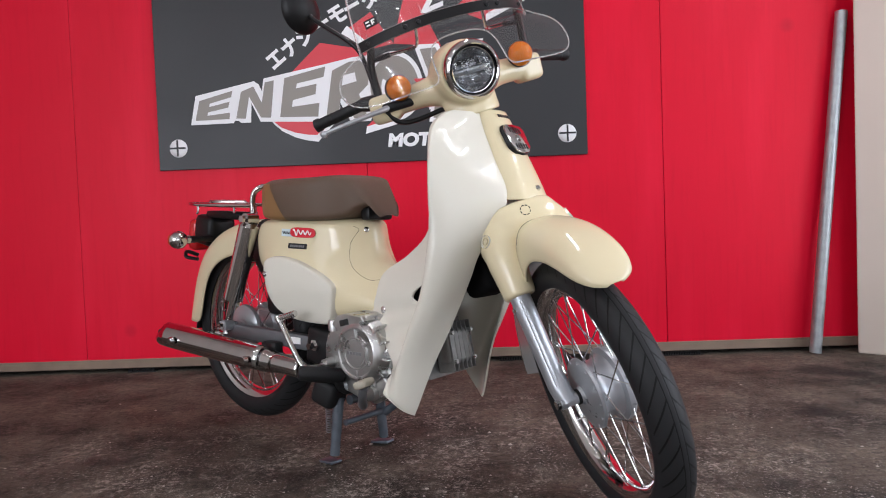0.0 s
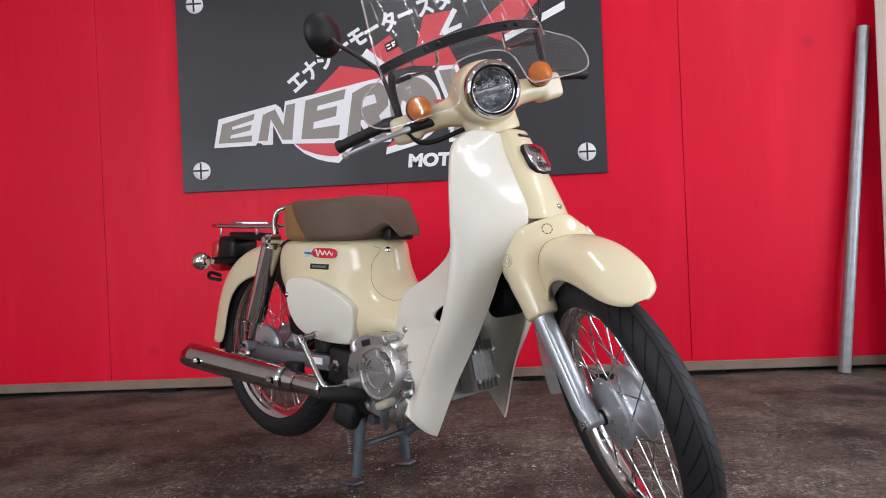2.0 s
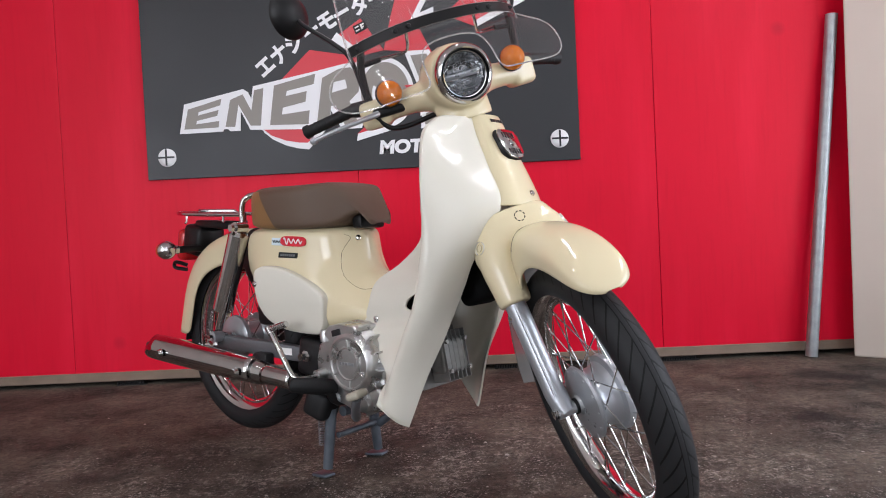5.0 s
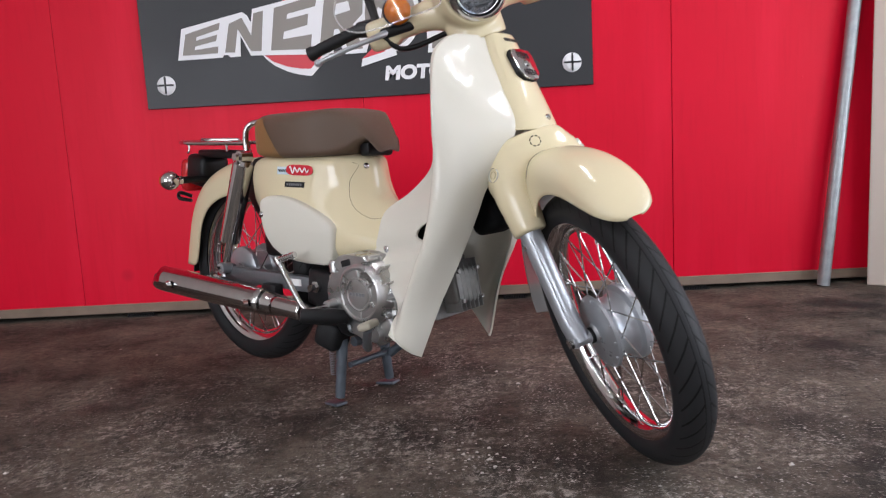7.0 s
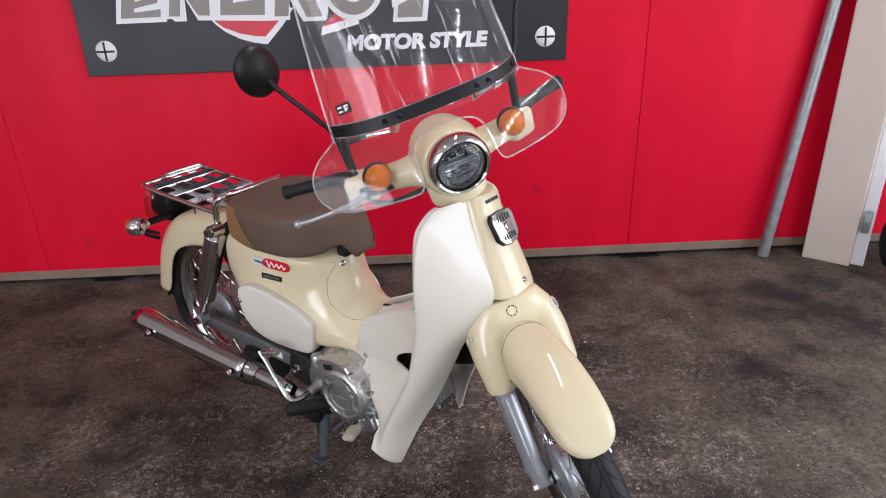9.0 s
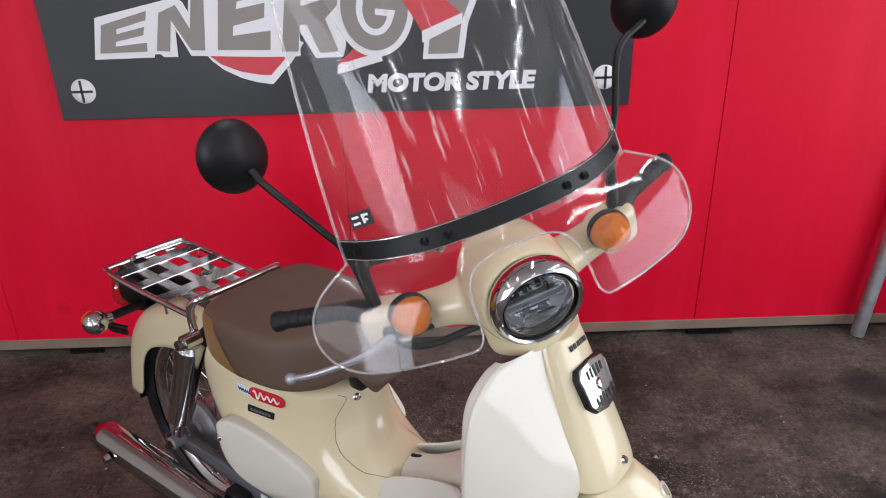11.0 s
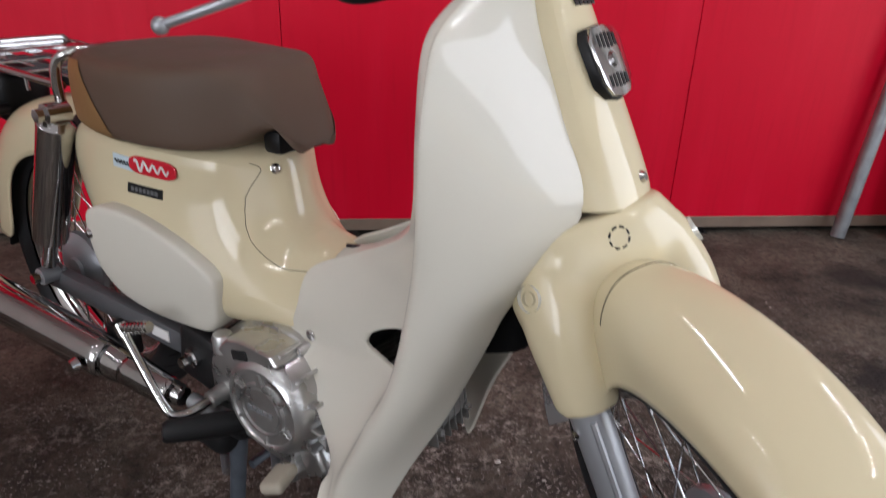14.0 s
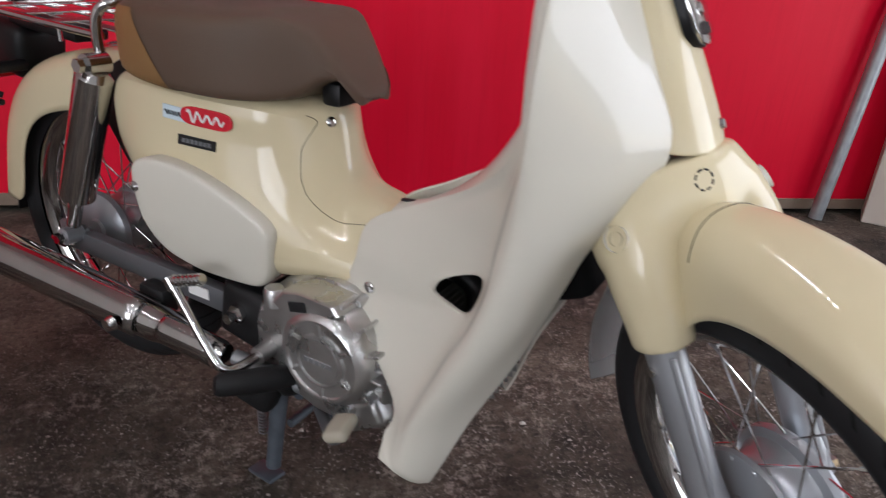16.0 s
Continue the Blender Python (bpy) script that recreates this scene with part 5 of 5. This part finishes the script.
# tail lamp
tail = part("tail_lamp", box((.10, .10, .10), pose(-.235, 0, .625, 0, 12, 0), .018, 3), BLACK, bike, "black tail lamp housing with a red lens")
part("tail_lens", box((.045, .106, .105), pose(-.298, 0, .612, 0, 12, 0), .016, 3), REDL, tail)
part("tail_bracket", box((.20, .07, .025), pose(-.13, 0, .672, 0, 4, 0), .008), BLACK, tail)
for sgn in (-1, 1):
    part("signal_stalk", tube([(-.19, sgn * .04, .598), (-.19, sgn * .125, .597)], .011, 12, 1), BLACK, bike)
    m = pose(-.19, sgn * .158, .597) @ pose(0, 0, 0, 0, 0, 90)
    ri = part("rear_signal", lathe([(0, -.024), (.012, -.0235), (.022, -.017), (.028, -.006), (.0295, .006), (.027, .012)], 32, m), CHROME, bike, "chrome backed rear turn signal")
    part("rear_signal_lens", lathe([(.027, .012), (.025, .022), (.014, .030), (0, .032)], 32, m), AMBER, ri)
    part("signal_collar", tube([(-.19, sgn * .122, .597), (-.19, sgn * .134, .597)], .014, 14, 1), CHROME, ri)
part("helmet_hook", tube([(-.20, -.085, .545), (-.215, -.105, .556), (-.235, -.108, .556), (-.238, -.106, .540), (-.20, -.088, .532)], .006, 8, 3), BLACK, bike)

# carrier and grab rail
rack = part("carrier", tube([(.15, -.105, .690), (.02, -.108, .697), (-.13, -.110, .706), (-.185, -.106, .711), (-.200, -.085, .712), (-.200, .085, .712), (-.185, .106, .711), (-.13, .110, .706), (.02, .108, .697), (.15, .105, .690)], .0065, 12, 4), CHROME, bike, "chrome plated rear luggage carrier")
for x, z in ((-.145, .7085), (-.06, .7035), (.03, .6985)):
    part("cross_bar", box((.034, .212, .003), pose(x, 0, z + .002, 0, 3, 0), .001), CHROME, rack, smooth=0)
for y in (-.055, .0, .055):
    part("long_bar", box((.33, .026, .003), pose(-.035, y, .7015, 0, 3.2, 0), .001), CHROME, rack, smooth=0)
part("rear_hoop", tube([(-.185, .100, .711), (-.196, .100, .718), (-.202, .088, .721), (-.202, -.02, .721), (-.196, -.035, .718), (-.185, -.037, .712)], .0055, 10, 4), CHROME, rack)
for y in (-.109, .109):
    part("cord_hook", tube([(-.150, y, .704), (-.150, y, .685), (-.150, y * 1.05, .678)], .0035, 8, 2), CHROME, rack)
    part("cord_hook", tube([(.05, y, .695), (.05, y, .672)], .0035, 8, 1), CHROME, rack)
part("grab_rail", tube([(.150, -.112, .664), (.152, -.114, .700), (.160, -.112, .728), (.178, -.100, .742), (.186, -.06, .745), (.186, .06, .745), (.178, .100, .742), (.160, .112, .728), (.152, .114, .700), (.150, .112, .664)], .0085, 14, 5), CHROME, bike, "chrome grab rail behind the seat")

# shock absorbers
for sgn in (-1, 1):
    t0, t1 = Vector((.158, sgn * .126, .652)), Vector((.020, sgn * .131, .335))
    sh = part("shock_absorber", tube([t0.lerp(t1, .03), t0.lerp(t1, .06), t0.lerp(t1, .74)], [.020, .029, .029], 24, 1), CHROME, bike, "chrome shrouded shock absorber")
    part("lower_body", tube([t0.lerp(t1, .70), t0.lerp(t1, .93)], [.012, .012], 20, 1), CHROME, sh)
    part("top_eye", tube([t0 + Vector((0, sgn * .020, 0)), t0 - Vector((0, sgn * .016, 0))], .017, 18, 1), CHROME, sh)
    part("top_nut", tube([t0 + Vector((0, sgn * .018, 0)), t0 + Vector((0, sgn * .034, 0))], .011, 6, 1), CHROME, sh)
    part("bottom_eye", tube([t1 + Vector((0, sgn * .016, 0)), t1 - Vector((0, sgn * .016, 0))], .016, 18, 1), SILVER, sh)
    part("bottom_nut", tube([t1 + Vector((0, sgn * .014, 0)), t1 + Vector((0, sgn * .030, 0))], .010, 6, 1), CHROME, sh)
    # swing arm
    sa = bmesh.new()
    add_box(sa, (.42, .024, .042), pose(.20, sgn * .108, .312, 0, 1.5, 0), .006)
    add_box(sa, (.08, .016, .055), pose(-.005, sgn * .108, .318), .008)
    arm = part("swing_arm", sa, GREYP, bike, "grey painted box-section swing arm")
    part("axle_nut", tube([(0, sgn * .112, .318), (0, sgn * .140, .318)], [.013, .011], 6, 1), CHROME, arm)
    part("adjuster", tube([(-.02, sgn * .118, .302), (-.065, sgn * .118, .303)], .005, 8, 1), CHROME, arm)
    part("adjuster_nut", tube([(-.04, sgn * .118, .302), (-.05, sgn * .118, .303)], .009, 6, 1), CHROME, arm)
part("caution_label", box((.045, .002, .018), pose(.33, -.1215, .312), 0), BADGE_WHITE, bike, "small pale label as a plain bar", smooth=0)
part("chain_case", box((.42, .022, .085), pose(.22, .100, .322), .02, 3), BLACK, bike)
part("pivot_plate", box((.115, .05, .10), pose(.440, -.105, .300, 0, 10, 0), .014, 3), DARK, bike)
pv = part("pivot_bolt", tube([(.43, -.128, .310), (.43, -.140, .310), (.43, -.141, .310), (.43, -.158, .310)], [.016, .016, .009, .009], 6, 1), CHROME, bike)
part("pivot_plate_left", box((.115, .05, .10), pose(.440, .105, .300, 0, 10, 0), .014, 3), DARK, bike)
part("inner_frame", box((.40, .10, .14), pose(.30, 0, .43), .02, 2), BLACK, bike)
part("inner_fender", box((.12, .15, .16), pose(.13, 0, .56, 0, -35, 0), .02, 2), BLACK, bike)

# ---- exhaust ----
def muffler():
    c0, c1 = Vector((.425, -.158, .247)), Vector((-.222, -.203, .303))
    d = (c1 - c0).normalized()
    side = d.cross(Vector((0, 0, 1))).normalized()
    up = side.cross(d).normalized()
    L = (c1 - c0).length
    bm = bmesh.new()
    rows = []
    for t, r in ((0, .016), (.01, .019), (.12, .024), (.18, .029), (.21, .032), (.22, .0335), (.5, .0375), (.8, .039), (.94, .039), (.97, .038), (.995, .031), (1.0, .027)):
        row = []
        for k in range(28):
            a = 2 * math.pi * k / 28
            slant = .028 * (-math.sin(a)) * max(0, (t - .9) / .1)
            row.append(c0 + d * (L * t + slant) + r * (math.cos(a) * side * .92 + math.sin(a) * up))
        rows.append(row)
    vs = grid_faces(bm, rows, close_u=True)
    cap_rows(bm, vs)
    m = part("muffler", bm, DIMCHROME, bike, "chrome plated muffler with a heat shield")
    # shield plate along the upper outside
    rows = []
    for t in [k / 20 for k in range(21)]:
        tt = .25 + .70 * t
        rr = .0388 + .003 * min(1, tt)
        rows.append([c0 + d * (L * tt) + rr * (math.cos(a) * side * -.94 + math.sin(a) * up) for a in (radians(-28 + 9 * k) for k in range(13))])
    # the outside of the bike is -y
    flip = 1 if (rows[0][0] - c0).y < 0 else -1
    if flip < 0:
        rows = [[c0 + d * ((p - c0).dot(d)) + ((p - c0).dot(up)) * up - ((p - c0).dot(side)) * side for p in r] for r in rows]
    bm = bmesh.new()
    grid_faces(bm, rows)
    hs = thick(part("heat_shield", bm, DIMCHROME, m, "chrome heat shield"), .0015, 0)
    rows2 = []
    for t in [k / 8 for k in range(9)]:
        tt = .02 + .17 * t
        rows2.append([c0 + d * (L * tt) + .0285 * (math.cos(a) * Vector((0, -1, 0)) * .95 + math.sin(a) * up) for a in (radians(-40 + 10 * k) for k in range(13))])
    bm = bmesh.new()
    grid_faces(bm, rows2)
    thick(part("front_shield", bm, DIMCHROME, m), .0015, 0)
    for t in (.30, .83):
        p = c0 + d * (L * t) + Vector((0, -.043, .0))
        part("shield_bolt", tube([p, p + Vector((0, -.012, 0))], [.013, .010], 14, 1), CHROME, m)
    part("end_pipe", tube([c1 + d * -.02, c1 + d * .018], .013, 14, 1), DARK, m)
    part("muffler_bracket", box((.06, .03, .05), pose(.245, -.135, .28), .006), DARK, m)


muffler()
part("exhaust_pipe", tube([(.44, -.155, .246), (.50, -.145, .236), (.57, -.10, .195), (.63, -.06, .186), (.67, -.04, .205), (.69, -.03, .235)], .0125, 14, 5), STEEL, bike, "dark steel exhaust pipe under the engine")

# ---- engine ----
def engine():
    bm = bmesh.new()
    add_box(bm, (.22, .20, .17), pose(.60, 0, .305, 0, -6, 0), .03, 3)
    add_box(bm, (.12, .18, .10), pose(.50, 0, .30), .02, 3)
    e = part("engine", bm, DARK, bike, "air-cooled single cylinder engine with silver covers")
    out = [(.462, .345), (.450, .306), (.452, .245), (.475, .212), (.530, .196), (.575, .180), (.610, .178), (.655, .186), (.690, .205), (.710, .245), (.714, .290), (.711, .325), (.698, .360), (.668, .386), (.630, .405), (.590, .408), (.545, .400), (.505, .382)]
    cx, cz = .595, .30
    bm = bmesh.new()
    rows = []
    for k, y in ((1.0, .075), (1.0, .100), (.985, .107), (.955, .110), (.945, .114), (.925, .124), (.89, .130), (.82, .132), (.70, .132)):
        rows.append([(cx + (x - cx) * k, -y, cz + (z - cz) * k) for x, z in out])
    vs = grid_faces(bm, rows, close_u=True)
    bm.faces.new(vs[-1])
    cover = part("crankcase_cover", bm, ALU, e, "cast aluminium crankcase cover", 30)
    # clutch drum: stepped cone with ribs down its flank
    m = pose(.618, 0, .312)
    part("clutch_cover", lathe([(.084, -.112), (.080, -.146), (.074, -.160), (.067, -.1672), (.063, -.1695), (.059, -.1690), (.057, -.1660), (.042, -.1655), (.0410, -.1700), (.0378, -.1705), (.0365, -.1670), (.0335, -.1670), (.0325, -.1695), (0, -.1715)], 64, m), ALU, e, "round clutch cover", 30)
    for k in range(6):
        a = 2 * math.pi * k / 6 + .55
        part("cover_rib", plate([(.037, -.0055), (.056, -.0018), (.058, .0018), (.037, .0055)], .0048, m @ Matrix.Rotation(-a, 4, "Y") @ pose(0, -.1650, 0), .0008), ALU, e)
    for k in range(5):
        part("lettering_bar", box((.0075, .0015, .007), m @ pose(-.020 + .010 * k, -.1718, .0, 0, 10, 0)), SILVER, e, smooth=0)
    # webs down the flank of the case
    for a in (-62, -35, -8, 19, 46, 73, 100):
        part("case_web", box((.022, .050, .0055), m @ Matrix.Rotation(radians(-a), 4, "Y") @ pose(.083, -.128, 0), .002), ALU, e)
    # raised block above the drum with its small window
    up_out = [(.528, .376), (.548, .398), (.580, .405), (.640, .402), (.650, .390), (.612, .372), (.598, .346), (.584, .340), (.560, .352)]
    ub = bmesh.new()
    rows = []
    for k, y in ((1.0, .112), (1.0, .155), (.96, .161), (.90, .163)):
        rows.append([(.588 + (x - .588) * k, -y, .376 + (z - .376) * k) for x, z in up_out])
    vs = grid_faces(ub, rows, close_u=True)
    ub.faces.new(vs[-1])
    part("upper_cover", ub, ALU, e, "", 30)
    part("upper_window", box((.030, .004, .015), pose(.578, -.1635, .383, 0, -14, 0), .001), DARK, e)
    part("filler_cap", tube([(.512, -.138, .355), (.512, -.138, .376), (.512, -.138, .383)], [.015, .016, .013], 24, 1), ALU, e)
    part("lower_cover", box((.085, .04, .05), pose(.665, -.124, .222, 0, -30, 0), .012, 3), ALU, e)
    part("lower_boss", tube([(.650, -.125, .215), (.650, -.158, .215)], [.022, .018], 20, 1), ALU, e)
    for x, z in ((.466, .30), (.49, .222), (.585, .196), (.690, .222), (.700, .285), (.698, .345), (.648, .392), (.54, .388)):
        part("cover_screw", tube([(x, -.104, z), (x, -.122, z)], [.0095, .007], 10, 1), ALU, e)
        part("screw_head", tube([(x, -.121, z), (x, -.126, z)], .0045, 6, 1), CHROME, e)
    # cylinder with cooling fins
    ax = Vector((.98, 0, .17)).normalized()
    up = Vector((-.17, 0, .98)).normalized()
    o = Vector((.664, -.008, .296))
    rot = Matrix((ax, Vector((0, 1, 0)), up)).transposed().to_4x4()
    cyl = part("cylinder", box((.15, .08, .08), Matrix.Translation(o + ax * .055) @ rot, .02, 2), DARK, e, "finned grey cylinder")
    for k in range(8):
        part("fin", box((.0040, .146, .136), Matrix.Translation(o + ax * (.016 + .0125 * k)) @ rot, .0015, 1), FINM, cyl)
    head = part("cylinder_head", box((.050, .090, .086), Matrix.Translation(o + ax * .135) @ rot, .014, 3), FINM, cyl)
    for k in range(6):
        part("head_fin", box((.050, .003, .116), Matrix.Translation(o + ax * .136 + Vector((0, -.040 + .016 * k, 0))) @ rot, .001, 1), FINM, head)
    for dy, dz in ((-.036, .034), (.036, .034), (-.036, -.034), (.036, -.034)):
        p = o + ax * .158 + Vector((0, dy, 0)) + up * dz
        part("head_bolt", tube([p, p + ax * .010], .0055, 6, 1), ALU, cyl)
    part("inlet_pipe", tube([o + ax * .13 + up * .05, o + ax * .12 + up * .10, o + ax * .04 + up * .14], .018, 12, 4), BLACK, cyl)
    # dark wiring and frame behind the shield; the box is near-black for the shade there
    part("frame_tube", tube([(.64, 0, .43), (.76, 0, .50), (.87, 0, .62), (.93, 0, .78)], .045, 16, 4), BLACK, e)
    part("air_box", box((.08, .11, .17), pose(.886, -.005, .53, 0, -22, 0), .02, 3), SHADEBLK, e)


engine()

# kick starter, brake pedal, foot rests, stand
kick = part("kick_starter", tube([(.492, -.140, .270), (.491, -.190, .268), (.482, -.214, .272), (.462, -.220, .296), (.393, -.217, .385)], [.0085, .0078, .0072, .0068, .0068], 14, 5), CHROME, bike, "chrome kick starter lever")
part("kick_boss", tube([(.492, -.110, .272), (.492, -.160, .270)], [.015, .013], 16, 1), ALU, kick)
part("kick_hinge", tube([(.398, -.217, .378), (.387, -.217, .394)], .0095, 14, 1), CHROME, kick)
part("kick_pedal", tube([(.391, -.217, .388), (.446, -.207, .404)], .0078, 14, 1), CHROME, kick)
for k in range(6):
    c = Vector((.391, -.217, .388)).lerp(Vector((.446, -.207, .404)), .25 + .13 * k)
    part("pedal_ridge", tube([c - Vector((.002, 0, .0006)), c + Vector((.002, 0, .0006))], .0092, 12, 1), CHROME, kick)
pedal = part("brake_pedal", tube([(.56, -.10, .165), (.62, -.15, .180), (.66, -.190, .215), (.682, -.205, .244)], .0105, 10, 4), GREYP, bike, "brake pedal with a worn pad")
part("pedal_pad", box((.036, .050, .019), pose(.684, -.206, .254, 0, -18, 15), .0085, 3), PEDALM, pedal, "worn beige rubber pad")
for sgn in (-1, 1):
    fr = bmesh.new()
    add_tube(fr, [(.545, sgn * .140, .244), (.530, sgn * .168, .249), (.512, sgn * .200, .254), (.492, sgn * .236, .262), (.489, sgn * .241, .263)], [.016, .021, .020, .018, .013], 10, 1, True, .85)
    peg = part("foot_rest", fr, RUBBER, bike, "worn black rubber foot rest", 50)
    part("peg_bar", tube([(.53, sgn * .02, .195), (.525, sgn * .12, .200), (.535, sgn * .16, .24)], .011, 10, 3), DARK, peg)
stand_bm = bmesh.new()
add_tube(stand_bm, [(.505, -.09, .165), (.500, .09, .165)], .013, 14, 1)
for sgn in (-1, 1):
    add_tube(stand_bm, [(.484, -.035 + sgn * .074, .175), (.478, -.032 + sgn * .082, .10), (.474, -.030 + sgn * .092, .022)], [.016, .014, .013], 12, 3)
    add_box(stand_bm, (.060, .034, .008), pose(.462, -.030 + sgn * .097, .006, 0, -6, sgn * 8), .003)
add_tube(stand_bm, [(.495, -.10, .105), (.495, .05, .105)], .008, 10, 1)
add_tube(stand_bm, [(.56, -.02, .19), (.56, .05, .15), (.50, .045, .10)], .012, 10, 3)
part("stand_bracket", box((.075, .075, .075), pose(.462, -.118, .190, 0, 20, 10), .018, 3), RUBBER, bike, "black foot rest bracket")
stand = part("centre_stand", stand_bm, STANDM, bike, "worn blue-grey painted centre stand")
spring = [Vector((.448 + .0075 * math.cos(k * .9), -.115 + .0075 * math.sin(k * .9), .165 - .0009 * k)) for k in range(100)]
part("spring", tube(spring, .0016, 6, 1), GREYP, stand)
part("stand_pedal", tube([(.50, .09, .15), (.46, .15, .12), (.44, .19, .12)], .008, 10, 3), STANDM, stand)

# badges on the body side
m = stick(body, .408, -.20, .609) @ pose(0, 0, 0, 0, 4, 0)
pill = [(.042 * math.copysign(abs(math.cos(a)) ** .5, math.cos(a)), .0135 * math.copysign(abs(math.sin(a)) ** .7, math.sin(a))) for a in (2 * math.pi * k / 28 for k in range(28))]
bd = part("badge", plate(pill, .003, m @ pose(0, .001, 0), .001), BADGE_RED, bike, "red and pale blue script badge with plain bars", smooth=0)
stroke = [m @ Vector((-.030 + .060 * k / 40, -.0028, .0065 * math.sin(k * .62 + .6) * (1.3 if k < 12 else .8))) for k in range(41)]
part("badge_stroke", tube(stroke, .0017, 6, 1), BADGE_WHITE, bd, "white squiggle stroke")
m2 = stick(body, .346, -.20, .612) @ pose(0, 0, 0, 0, 4, 0)
be = part("badge_end", box((.042, .003, .020), m2, .001), BADGE_BLUE, bike, "pale blue end of the script badge", smooth=0)
stroke = [m2 @ Vector((-.016 + .030 * k / 30, -.0022, .0035 * math.sin(k * 1.05))) for k in range(31)]
part("badge_stroke", tube(stroke, .0007, 6, 1), BLACK, be, "thin dark squiggle stroke")
m3 = stick(body, .392, -.20, .581) @ pose(0, 0, 0, 0, 4, 0)
nb = part("name_plate", box((.062, .003, .0145), m3, .001), BLACK, bike, "small black plate with a pale lettering bar", smooth=0)
for k in range(7):
    part("plate_bar", box((.005, .001, .006), m3 @ pose(-.021 + .007 * k, -.002, 0)), GREYP, nb, smooth=0)
